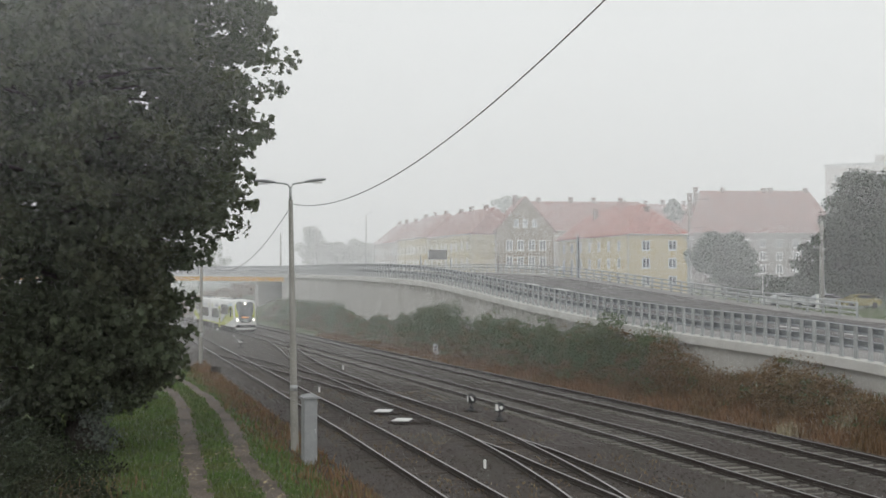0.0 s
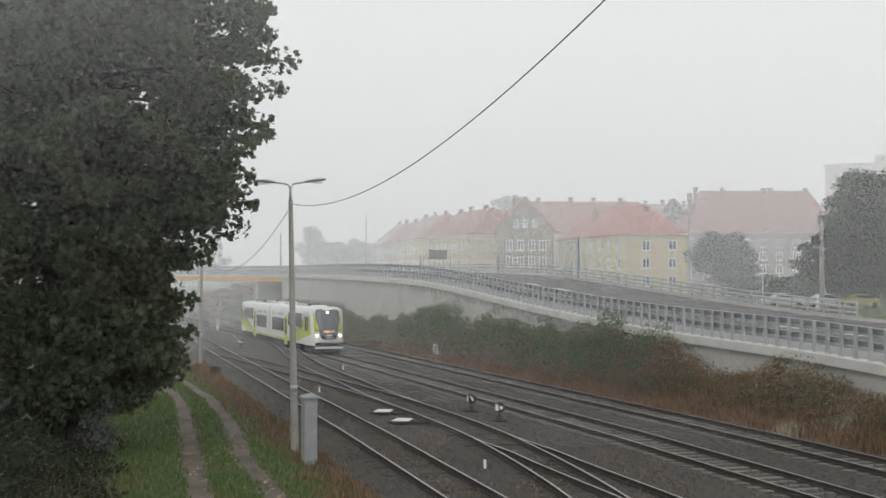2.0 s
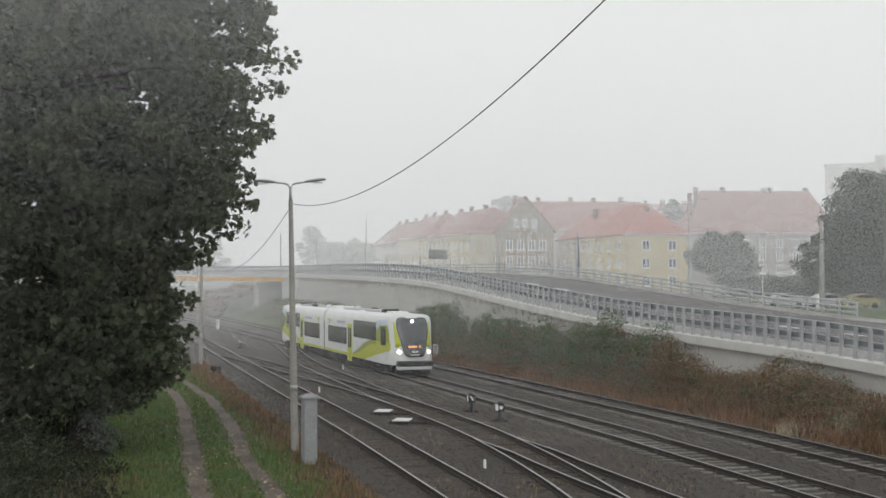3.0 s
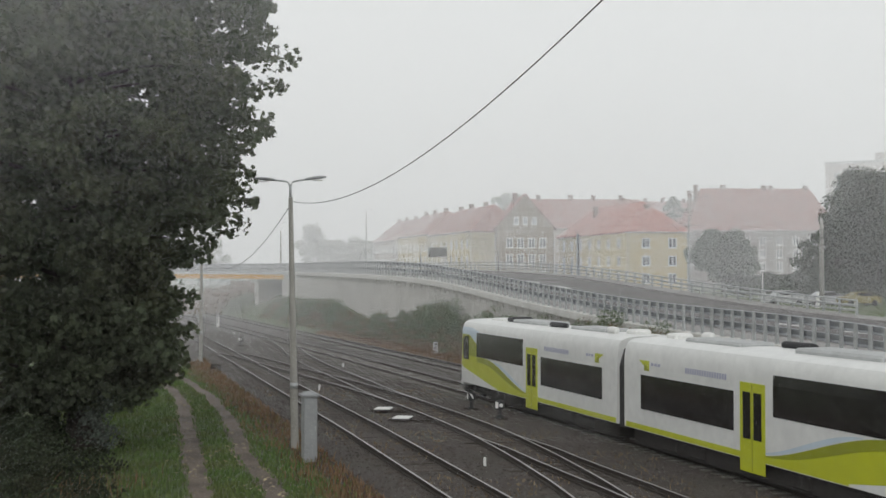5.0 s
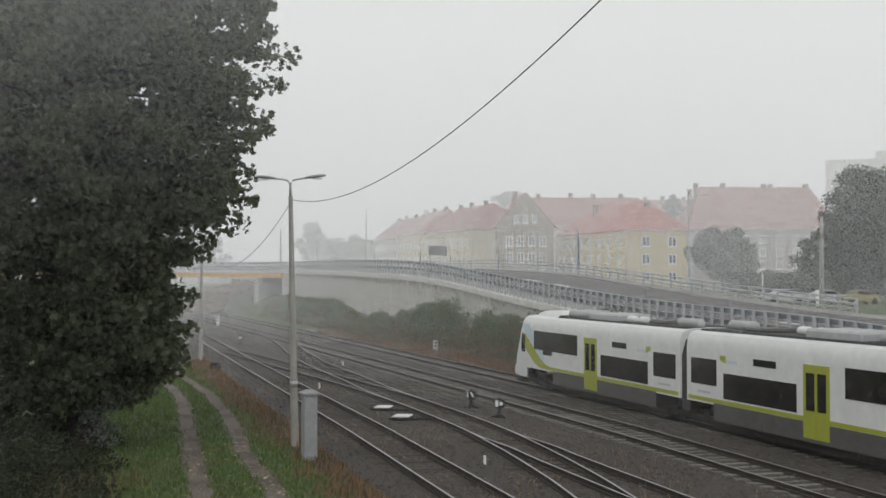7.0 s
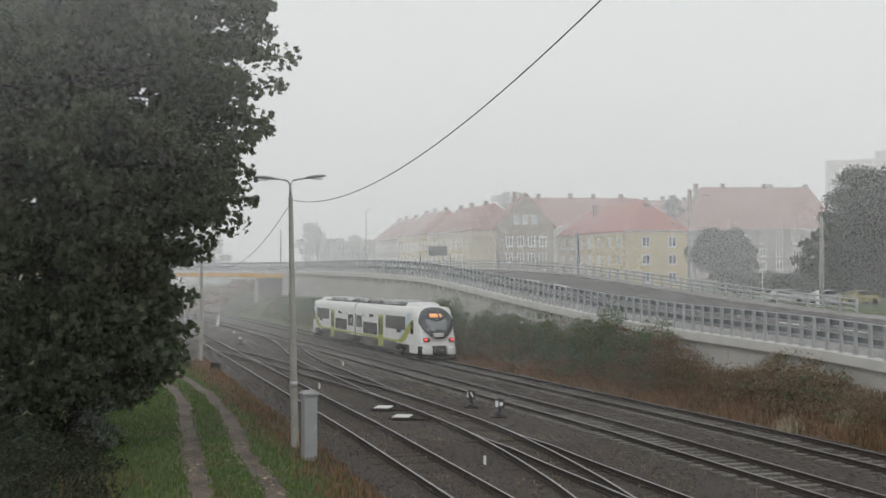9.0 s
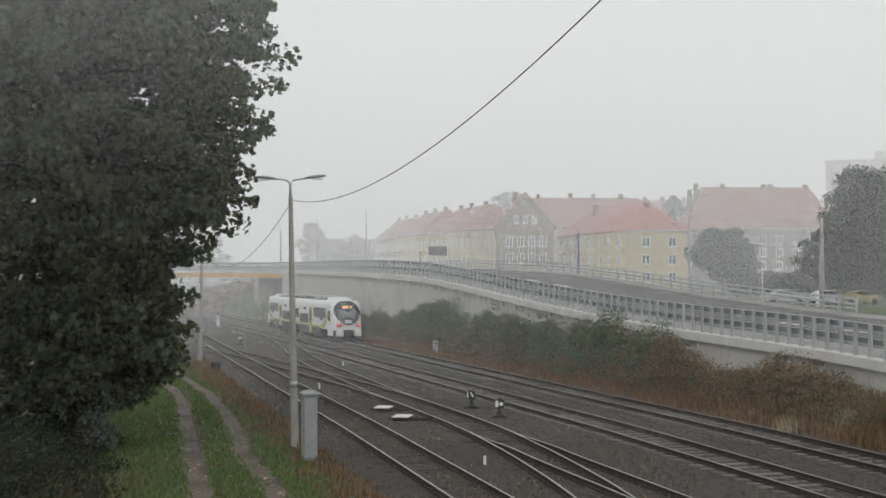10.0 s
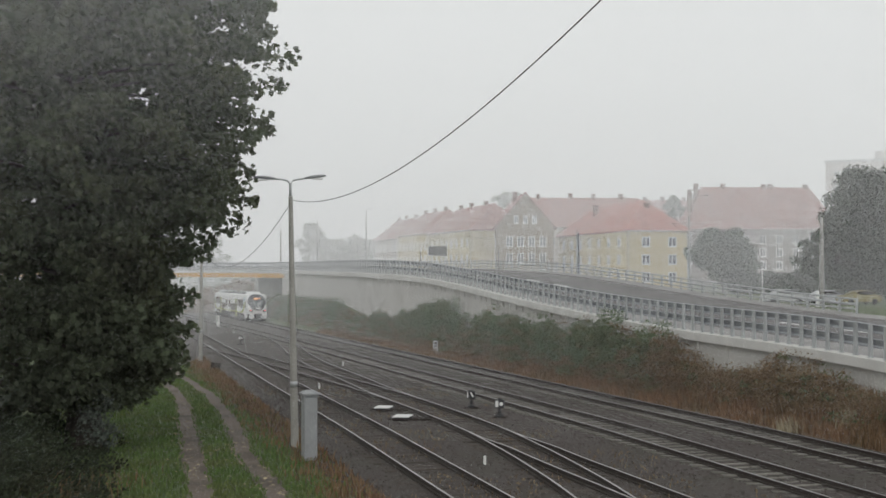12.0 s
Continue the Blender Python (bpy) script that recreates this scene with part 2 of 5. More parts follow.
def sleeper_mesh(concrete):
    bm = bmesh.new()
    if concrete:
        pr = [(-1.25, 0.0, 0.075), (-0.55, 0.0, 0.075), (0.55, 0.0, 0.075), (1.25, 0.0, 0.075)]
        strip(bm, [[(x, -0.14, -0.12), (x, -0.1, h - (0.03 if abs(x) < 0.6 else 0)), (x, 0.1, h - (0.03 if abs(x) < 0.6 else 0)), (x, 0.14, -0.12)] for x, _, h in pr])
        for k in (0, -1):
            x, _, h = pr[k]
            bm.faces.new([bm.verts.new(v) for v in ((x, -0.14, -0.12), (x, -0.1, h), (x, 0.1, h), (x, 0.14, -0.12))])
    else:
        box(bm, -1.28, -0.125, -0.1, 1.28, 0.125, 0.045, 0.015)
    bmesh.ops.recalc_face_normals(bm, faces=bm.faces)
    me = bpy.data.meshes.new("sleeper")
    bm.to_mesh(me)
    bm.free()
    me.materials.append(M_SLEEPER_C if concrete else M_SLEEPER_W)
    return me


def build_track(line, label, concrete, reach, step=0.65):
    """line: points of the centre at ground level."""
    top = empty("railway_track")
    tagged(top, label, "railway track", group="tracks of the yard")
    for k in (-1, 1):
        rail = []
        for i, q in enumerate(line):
            d = (line[min(i + 1, len(line) - 1)] - line[max(i - 1, 0)]).normalized()
            rail.append(q + Vector((d.y, -d.x, 0)) * (k * 0.7535) + Vector((0, 0, 0.03)))
        rail_mesh(rail, "rail", top)
    me = sleeper_mesh(concrete)
    for q, d in even(line, step):
        if reach[0] < q.y < reach[1]:
            o = new("sleeper", me)
            o.parent = top
            o.matrix_basis = Matrix.Translation(q + Vector((0, 0, random.uniform(-0.05, -0.015)))) @ Matrix.Rotation(math.atan2(d.y, d.x) - math.pi / 2 + random.gauss(0, 0.012), 4, "Z")
    return top


def along(fn, y0, y1, step=3.0):
    n = int((y1 - y0) / step)
    return [Vector((fn(y0 + (y1 - y0) * i / n), y0 + (y1 - y0) * i / n, grade(y0 + (y1 - y0) * i / n))) for i in range(n + 1)]


def flat(points, per=8):
    return smooth_line([(x, y, grade(y)) for x, y in points], per)


build_track(along(track_d, -190, 420), "main line track with concrete sleepers beside the bank", True, (24, 130))
build_track(along(track_c, -190, 420), "main line track with concrete sleepers in grey ballast", True, (24, 120))
build_track(along(track_a, 8, 190), "siding track with old timber sleepers beside the lane", False, (26, 100), 0.7)
build_track(flat([(-21.5, 111), (-19.2, 103), (-16.8, 95), (-13.9, 88), (-10.75, 80), (-7.6, 72), (-4.9, 65), (-3.08, 60), (-1.42, 55), (0.11, 50), (1.47, 45), (2.65, 40), (3.44, 36), (3.95, 33), (4.6, 28), (5.8, 16)]),
            "turnout track with old timber sleepers crossing the yard", False, (26, 104), 0.75)
build_track(flat([(0.7, 48), (1.63, 44.4), (2.1, 42.8), (2.95, 40.4), (3.62, 38), (4.4, 35.4), (5.05, 33.3), (5.5, 31.8), (6.7, 28), (10.3, 16)]),
            "diverging track with old timber sleepers in weedy ballast", False, (26, 41), 0.75)
build_track(flat([(-20.6, 132), (-18.4, 125), (-16.8, 120), (-15.05, 112.5), (-12.65, 101), (-11.35, 94), (-10.3, 89), (-8.6, 81.3), (-7.1, 75.6), (-5.1, 68.3), (-3.2, 61), (-1.42, 55)]),
            "crossover track with timber sleepers between two lines", False, (62, 122), 0.75)


# ---- loose stones of the ballast ----
def build_stones():
    verts, faces = [], []
    rng = random.Random(4)
    for _ in range(26000):
        y = 24 + 46 * rng.random() ** 1.6
        x = rng.uniform(track_a(y) - 3.2, track_d(y) + 2.6)
        if abs(x) > 0.40 * y + 2:
            continue
        r, a = rng.uniform(0.025, 0.065), rng.uniform(0, 6.3)
        b = len(verts)
        z = ground_at(x, y)
        for k in range(3):
            verts.append((x + r * math.cos(a + k * 2.1), y + r * math.sin(a + k * 2.1), z - 0.01 + rng.uniform(0, 0.02)))
        verts.append((x + rng.uniform(-0.4, 0.4) * r, y + rng.uniform(-0.4, 0.4) * r, z + r * rng.uniform(0.5, 0.95)))
        faces += [(b, b + 1, b + 3), (b + 1, b + 2, b + 3), (b + 2, b, b + 3)]
    return tagged(from_lists("gravel", verts, faces, M_STONE), "grey crushed stone ballast lying between the tracks", "gravel", kind="stuff")


build_stones()


# ---- road on its retaining wall, bridge ----
def outward(i):
    d = EDGE[min(i + 1, len(EDGE) - 1)] - EDGE[max(i - 1, 0)]
    d.z = 0
    d.normalize()
    return Vector((d.y, -d.x, 0))   # away from the railway


def road_point(i, w, dz=0.0):
    q = EDGE[i] + outward(i) * w
    return Vector((q.x, q.y, EDGE[i].z + 0.04 * max(0.0, w) + dz))


BRIDGE_FROM = next(i for i, q in enumerate(EDGE) if q.x < -22.6)


def build_road():
    n = len(EDGE)
    bm = bmesh.new()
    strip(bm, [[road_point(i, 0.3, -1.0), road_point(i, 0.3, -0.02), road_point(i, 2.6, -0.02), road_point(i, 2.6, -0.14), road_point(i, ROAD_W - 1.4, -0.14),
                road_point(i, ROAD_W - 1.4, -0.02), road_point(i, ROAD_W, -0.02), road_point(i, ROAD_W, -1.0)] for i in range(n)])
    bmesh.ops.recalc_face_normals(bm, faces=bm.faces)
    ob = part("road", bm, [M_ASPHALT, M_PAVE])
    idx = []
    for i in range(n - 1):
        idx += [1, 1, 1, 0, 1, 1, 1]
    ob.data.polygons.foreach_set("material_index", idx)
    tagged(ob, "grey asphalt road with raised pavements rising to a bridge", "road", kind="structure")
    # dashed centre line
    mid = [road_point(i, 7.3, -0.134) for i in range(n)]
    bm = bmesh.new()
    for q, d in even(mid, 6.0):
        if q.y < 20 or q.y > 180:
            continue
        s = Vector((d.y, -d.x, 0.04)) * 0.12
        bm.faces.new([bm.verts.new(v) for v in (q - s, q + s, q + s + d * 3.0, q - s + d * 3.0)])
    bmesh.ops.recalc_face_normals(bm, faces=bm.faces)
    tagged(part("road_marking", bm, M_PAINT), "white dashed centre line painted on the road", "road marking", kind="structure")


build_road()


def build_wall():
    top = empty("retaining_wall")
    tagged(top, "pale concrete retaining wall with a white coping under the road", "wall", kind="structure")
    low = -2.6
    # panels between joints
    marks = [i for i in range(0, BRIDGE_FROM + 1, 5)]
    if marks[-1] != BRIDGE_FROM:
        marks.append(BRIDGE_FROM)
    for a, b in zip(marks, marks[1:]):
        bm, rows = bmesh.new(), []
        for i in range(a, b + 1):
            q, o = EDGE[i], outward(i)
            t = (EDGE[i + 1] - EDGE[i - 1 if i else 0]).normalized() * (0.015 if i == a else -0.015 if i == b else 0)
            f, r = q + o * 0.10 + t, q + o * 0.5 + t
            rows.append([(f.x, f.y, low), (f.x, f.y, q.z - 0.33), (r.x, r.y, q.z - 0.33), (r.x, r.y, low)])
        rr = strip(bm, rows, closed=True)
        bm.faces.new(rr[0])
        bm.faces.new(rr[-1][::-1])
        bmesh.ops.recalc_face_normals(bm, faces=bm.faces)
        part("panel", bm, M_CONC, top)
    for a, b in zip(marks, marks[1:]):
        bm, rows = bmesh.new(), []
        for i in range(a, b + 1):
            q, o = EDGE[i], outward(i)
            t = (EDGE[i + 1] - EDGE[i - 1 if i else 0]).normalized() * (0.01 if i == a else -0.01 if i == b else 0)
            rows.append([q + o * w + t + Vector((0, 0, z)) for w, z in ((-0.12, -0.33), (-0.12, 0.05), (-0.08, 0.08), (0.42, 0.08), (0.42, -0.33))])
        rr = strip(bm, rows, closed=True)
        bm.faces.new(rr[0])
        bm.faces.new(rr[-1][::-1])
        bmesh.ops.recalc_face_normals(bm, faces=bm.faces)
        part("coping", bm, M_COPING, top, "white concrete coping")


build_wall()


def build_ribs():
    top = empty("wall_ribs")
    tagged(top, "short concrete ribs below the coping of the retaining wall", "wall ribs", kind="structure")
    bm = bmesh.new()
    box(bm, -0.09, -0.07, -0.75, 0.09, 0.0, -0.335, 0.01)
    me = bpy.data.meshes.new("rib")
    bm.to_mesh(me)
    bm.free()
    me.materials.append(M_CONC)
    for q, d in even([EDGE[i] + outward(i) * 0.1 for i in range(BRIDGE_FROM)], 1.25):
        if q.y > 58:
            o = new("rib", me)
            o.parent = top
            o.matrix_basis = Matrix.Translation(q) @ Matrix.Rotation(math.atan2(d.y, d.x) + math.pi, 4, "Z")


build_ribs()


def build_railing():
    """The tall steel railing on the coping, with flat posts, and a guard rail behind it."""
    top = empty("bridge_railing")
    tagged(top, "grey galvanised steel railing with broad flat posts along the road", "railing")
    line = [road_point(i, 0.12, 0.08) for i in range(len(EDGE))]
    bm = bmesh.new()
    box(bm, -0.105, -0.04, 0, 0.105, 0.04, 1.27, 0.012)
    box(bm, -0.14, -0.07, 0, 0.14, 0.07, 0.03)
    me = bpy.data.meshes.new("post")
    bm.to_mesh(me)
    bm.free()
    me.materials.append(M_STEEL)
    made = 0
    for q, d in even(line, 0.88):
        if 30 < q.y < 215 and made < 299:
            o = new("post", me)
            o.parent = top
            o.matrix_basis = Matrix.Translation(q) @ Matrix.Rotation(math.atan2(d.y, d.x), 4, "Z")
            made += 1
    # two folded beams behind the posts: the upper fold leans down, the lower lip catches the sky
    fold = ((0.05, 0.15), (0.07, 0.16), (0.15, -0.07), (0.05, -0.14), (0.06, -0.16), (0.18, -0.09), (0.19, 0.10), (0.10, 0.18))
    for z in (1.09, 0.55):
        bm = bmesh.new()
        strip(bm, [[q + outward(i) * a + Vector((0, 0, z + b)) for a, b in fold] for i, q in enumerate(line)], closed=True)
        bmesh.ops.recalc_face_normals(bm, faces=bm.faces)
        part("beam", bm, M_BEAM, top, "folded steel guard beam")


build_railing()


def build_far_rail():
    top = empty("guard_rail")
    tagged(top, "galvanised steel guard rail with two tubes on the far road edge", "guard rail")
    line = [road_point(i, ROAD_W - 0.35, -0.02) for i in range(len(EDGE))]
    line = [q for q in line if q.y > 65.5]
    bm = bmesh.new()
    box(bm, -0.05, -0.06, 0, 0.05, 0.06, 0.82, 0.01)
    me = bpy.data.meshes.new("post")
    bm.to_mesh(me)
    bm.free()
    me.materials.append(M_STEEL)
    for q, d in even(line, 1.5):
        if q.y < 215:
            o = new("post", me)
            o.parent = top
            o.matrix_basis = Matrix.Translation(q) @ Matrix.Rotation(math.atan2(d.y, d.x), 4, "Z")
    for z, r in ((0.80, 0.055), (0.52, 0.075), (0.25, 0.05)):
        bm = bmesh.new()
        tube(bm, [q + Vector((0.0, 0, z)) for q in line], r, 6)
        part("rail", bm, M_STEEL, top, smooth=True)


build_far_rail()


def build_bridge():
    top = empty("road_bridge")
    tagged(top, "road bridge with yellow girder and concrete pier over the tracks", "bridge")
    n = len(EDGE)
    bm = bmesh.new()
    rr = strip(bm, [[EDGE[i] + outward(i) * w + Vector((0, 0, z)) for w, z in ((-0.15, 0.08), (0.45, 0.08), (0.45, -0.12), (0.0, -0.28), (-0.15, -0.28))] for i in range(BRIDGE_FROM, n)], closed=True)
    bmesh.ops.recalc_face_normals(bm, faces=bm.faces)
    part("parapet", bm, M_COPING, top, "pale concrete edge beam")
    bm = bmesh.new()
    strip(bm, [[EDGE[i] + outward(i) * w + Vector((0, 0, z)) for w, z in ((0.1, -0.28), (0.5, -0.28), (0.5, -0.98), (0.1, -0.98))] for i in range(BRIDGE_FROM, n)], closed=True)
    bmesh.ops.recalc_face_normals(bm, faces=bm.faces)
    part("girder", bm, M_YBEAM, top, "yellow painted steel girder")
    bm = bmesh.new()
    strip(bm, [[EDGE[i] + outward(i) * w + Vector((0, 0, z)) for w, z in ((0.6, -0.4), (ROAD_W, 0.1), (ROAD_W, -0.9), (0.6, -0.9))] for i in range(BRIDGE_FROM, n)], closed=True)
    bmesh.ops.recalc_face_normals(bm, faces=bm.faces)
    part("deck", bm, M_CONC, top)
    k = next(i for i, q in enumerate(EDGE) if q.x < -28.3)
    q, o = EDGE[k], outward(k)
    bm = bmesh.new()
    m = Matrix.Translation((q.x, q.y, 0)) @ Matrix.Rotation(math.atan2(o.y, o.x), 4, "Z")
    box(bm, 0.2, -0.65, -2.5, 11.0, 0.65, 4.05, 0.08, m)
    part("pier", bm, M_CONC, top)
    bm = bmesh.new()
    box(bm, -0.3, -1.0, 4.05, 11.5, 1.0, 4.67, 0.05, m)
    part("pier_head", bm, M_CONC, top)
    i = BRIDGE_FROM
    q, o = EDGE[i], outward(i)
    bm = bmesh.new()
    m = Matrix.Translation((q.x, q.y, 0)) @ Matrix.Rotation(math.atan2(o.y, o.x), 4, "Z")
    box(bm, 0.0, -0.4, -2.5, 12.5, 0.5, 4.6, 0.05, m)
    part("abutment", bm, M_CONC, top)


build_bridge()


# ---- yard lamps, cable, small equipment ----
def build_lamp_post(x, y, height, lean, label):
    z0 = ground_at(x, y)
    top = empty("street_lamp", Matrix.Translation((x, y, z0)) @ Matrix.Rotation(radians(lean), 4, "Y"))
    tagged(top, label, "street lamp", group="yard lamps")
    bm = bmesh.new()
    tube(bm, [(0, 0, -0.3), (0, 0, 0.0), (0, 0, height * 0.22), (0, 0, height - 0.55)], [0.14, 0.14, 0.125, 0.075], 14)
    part("pole", bm, M_POLE, top, smooth=True)
    bm = bmesh.new()
    tube(bm, [(0, 0, height * 0.225), (0, 0, height * 0.245)], [0.135, 0.135], 14)
    part("band", bm, M_STEEL, top, smooth=True)
    bm = bmesh.new()
    tube(bm, [(0, 0, height - 0.6), (0, 0, height - 0.15)], [0.05, 0.04], 10)
    part("sleeve", bm, M_STEEL, top, smooth=True)
    for k in (-1, 1):
        bm = bmesh.new()
        tube(bm, [(0, 0, height - 0.3), (k * 0.02, 0, height - 0.12), (k * 0.1, 0, height - 0.02), (k * 0.25, 0, height + 0.02), (k * 0.62, 0, height + 0.06)], 0.03, 8)
        part("arm", bm, M_STEEL, top, smooth=True)
        bm = bmesh.new()
        rows = []
        for i in range(9):
            u = i / 8
            r = 0.125 * math.sin(math.pi * (0.12 + 0.78 * u)) ** 0.6
            c = Vector((k * (0.5 + 0.72 * u), 0, height + 0.045 + 0.075 * u))
            rows.append([c + Vector((0, r * math.cos(a * math.pi / 5), r * 0.62 * math.sin(a * math.pi / 5) * (1 if a < 5 else 0.45))) for a in range(10)])
        rr = strip(bm, rows, closed=True)
        bm.faces.new(rr[0])
        bm.faces.new(rr[-1][::-1])
        bmesh.ops.recalc_face_normals(bm, faces=bm.faces)
        head = part("lamp_head", bm, M_LAMP, top, smooth=True)
        bm = bmesh.new()
        box(bm, min(k * 0.75, k * 1.12), -0.07, height + 0.0, max(k * 0.75, k * 1.12), 0.07, height + 0.035, 0.02)
        part("glass", bm, M_WHITE, head)
    return top


build_lamp_post(-5.05, 41.6, 9.1, -1.1, "tall concrete yard lamp post with two lamp heads")
build_lamp_post(-16.5, 83.0, 9.35, 0.3, "concrete yard lamp post with two lamp heads beside the lane")


def build_cable(a, b, sag, label):
    a, b = Vector(a), Vector(b)
    bm = bmesh.new()
    pts = [a.lerp(b, i / 40) - Vector((0, 0, sag * 4 * (i / 40) * (1 - i / 40))) for i in range(41)]
    tube(bm, pts, 0.010, 6)
    return tagged(part("overhead_cable", bm, M_WIRE, smooth=True), label, "cable")


build_cable((-5.12, 41.5, 8.42), (3.5, 10.0, 10.6), 1.24, "black overhead cable hung from the lamp post")
build_cable((-5.25, 41.75, 8.3), (-16.4, 82.9, 7.3), 1.6, "black overhead cable sagging between the lamp posts")


def build_cabinet(x, y):
    top = empty("cable_cabinet", Matrix.Translation((x, y, ground_at(x, y) - 0.02)) @ Matrix.Rotation(radians(22), 4, "Z"))
    tagged(top, "tall narrow grey metal cabinet beside the lamp post", "cabinet")
    bm = bmesh.new()
    box(bm, -0.22, -0.17, 0, 0.22, 0.17, 2.1, 0.02)
    part("body", bm, M_CAB, top)
    bm = bmesh.new()
    box(bm, -0.2, -0.19, 0.12, 0.2, -0.172, 2.0, 0.006)
    d = part("door", bm, M_CAB, top)
    bm = bmesh.new()
    box(bm, 0.13, -0.212, 1.0, 0.17, -0.192, 1.16, 0.006)
    part("handle", bm, M_STEEL, d)
    bm = bmesh.new()
    rows = [[(-0.29, -0.24, 2.1), (0.29, -0.24, 2.1), (0.29, 0.24, 2.1), (-0.29, 0.24, 2.1)], [(-0.29, -0.24, 2.16), (0.29, -0.24, 2.16), (0.29, 0.24, 2.16), (-0.29, 0.24, 2.16)],
            [(-0.12, -0.06, 2.25), (0.12, -0.06, 2.25), (0.12, 0.06, 2.25), (-0.12, 0.06, 2.25)]]
    rr = strip(bm, rows, closed=True)
    bm.faces.new(rr[0][::-1])
    bm.faces.new(rr[-1])
    part("roof", bm, M_CAB, top)


build_cabinet(-4.23, 38.6)


# ---- trains ----
def gloss(name, colour, rough=0.35, grain=0.05):
    m = mat(name, colour, rough, grain, 3.0, 0.25, 0.7, [c * 0.82 for c in colour], single=0.001)
    return m


M_TWHITE = gloss("white_train_paint", (0.74, 0.745, 0.73))
M_LIME = gloss("lime_train_paint", (0.52, 0.56, 0.03))
M_LIME_DULL = gloss("weathered_lime_train_paint", (0.36, 0.39, 0.045))
M_OLIVE = gloss("olive_train_paint", (0.30, 0.33, 0.025))
M_PALEBLUE = gloss("pale_blue_train_paint", (0.55, 0.64, 0.72))
M_TGREY = gloss("grey_train_skirt", (0.095, 0.09, 0.085), 0.6, 0.15)
M_ROOF = gloss("train_roof_grey", (0.45, 0.46, 0.46), 0.6, 0.1)
# grime, near black so that it also paints the shadow below the trains
M_UNDER = mat("underframe_grime", (0.03, 0.027, 0.025), 0.9, 0.3, 10)
M_GLASS = mat("tinted_train_glass", (0.02, 0.018, 0.018), 0.12, spec=0.5)
# base colour raised to carry the grey sky reflected in the screen
M_SCREEN = mat("windscreen_glass", (0.10, 0.106, 0.112), 0.1, spec=0.5)
M_SURROUND = mat("dark_screen_surround", (0.055, 0.06, 0.066), 0.15, spec=0.5)
# pale base colour paints the sky's reflection on the inner screen
M_REFLECTGLASS = mat("sky_lit_cab_glass", (0.20, 0.215, 0.225), 0.12, spec=0.5)
M_BELLOWS = mat("gangway_bellows", (0.06, 0.06, 0.06), 0.9)
M_LILAC = mat("pale_lilac_lettering", (0.42, 0.43, 0.55), 0.6)
M_HEAD = glow("headlight_glow", (1.0, 0.93, 0.80), 4.0)
M_TAIL = glow("tail_light_glow", (1.0, 0.05, 0.05), 2.5)
M_LED = glow("amber_display", (1.0, 0.42, 0.16), 0.6)
HALF, WIDE = 19.2, 1.44


class Shape:
    """Outline of one car from the gangway (y = 0) to its nose."""

    def __init__(self, roof, nose, rake, power, corner, drop, bulge, taper, chin, base=0.66):
        self.base = base
        self.roof, self.nose, self.rake, self.power, self.corner, self.drop, self.bulge, self.taper, self.chin = roof, nose, rake, power, corner, drop, bulge, taper, chin

    def lean(self, z):
        u = max(0.0, (z - 1.25) / (self.roof - 1.25))
        d = max(0.0, (1.25 - z) / 0.6)
        return self.rake * u ** self.power + self.chin * d

    def width(self, y):
        u = max(0.0, (y - (HALF - self.nose - 1.5)) / (self.nose + 1.5))
        return WIDE * (1 - self.taper * u * u)

    def section(self, y, turn):
        w = self.width(y) - self.corner * (1 - math.cos(turn))
        r = self.roof - self.drop * (1 - math.cos(turn))
        pts = []
        for x, z in ((-1, 0.0), (-1, 0.22), (-1, 0.72), (-0.985, 0.83), (-0.95, 0.90), (-0.88, 0.95), (-0.72, 0.98), (-0.4, 0.995), (0, 1.0), (0.4, 0.995), (0.72, 0.98), (0.88, 0.95), (0.95, 0.90), (0.985, 0.83), (1, 0.72), (1, 0.22), (1, 0.0)):
            zz = self.base + z * (r - self.base)
            s = math.sin(turn)
            pts.append(Vector((x * w, y - s * (self.lean(zz) + self.bulge * (x * w) ** 2), zz)))
        return pts

    def front(self, x, z, out=0.015):
        a, cap = math.pi / 2, self.width(HALF) - self.corner
        if abs(x) > cap:
            w = self.width(HALF - 0.2 * self.nose)
            a = math.acos(max(0.0, min(1.0, 1 - (w - abs(x)) / self.corner)))
        s = math.sin(a)
        return Vector((x, HALF - self.nose + self.nose * s - s * (self.lean(z) + self.bulge * x * x) + out, z))

    def side(self, y, z, k, out):
        u = (z - self.base) / (self.roof - self.base)
        f = 1.0 if u < 0.72 else 1 - 0.015 * (u - 0.72) / 0.11 if u < 0.83 else 0.985 - 0.035 * (u - 0.83) / 0.07 if u < 0.90 else 0.95 - 0.07 * (u - 0.90) / 0.05
        yy = y
        start = HALF - self.nose
        a = 0.0
        if y > start:
            a = math.asin(min(0.94, (y - start) / self.nose))
            yy = y - math.sin(a) * (self.lean(z) + self.bulge * WIDE ** 2)
        return Vector((k * (f * (self.width(y) - self.corner * (1 - math.cos(a))) + out), yy, z))


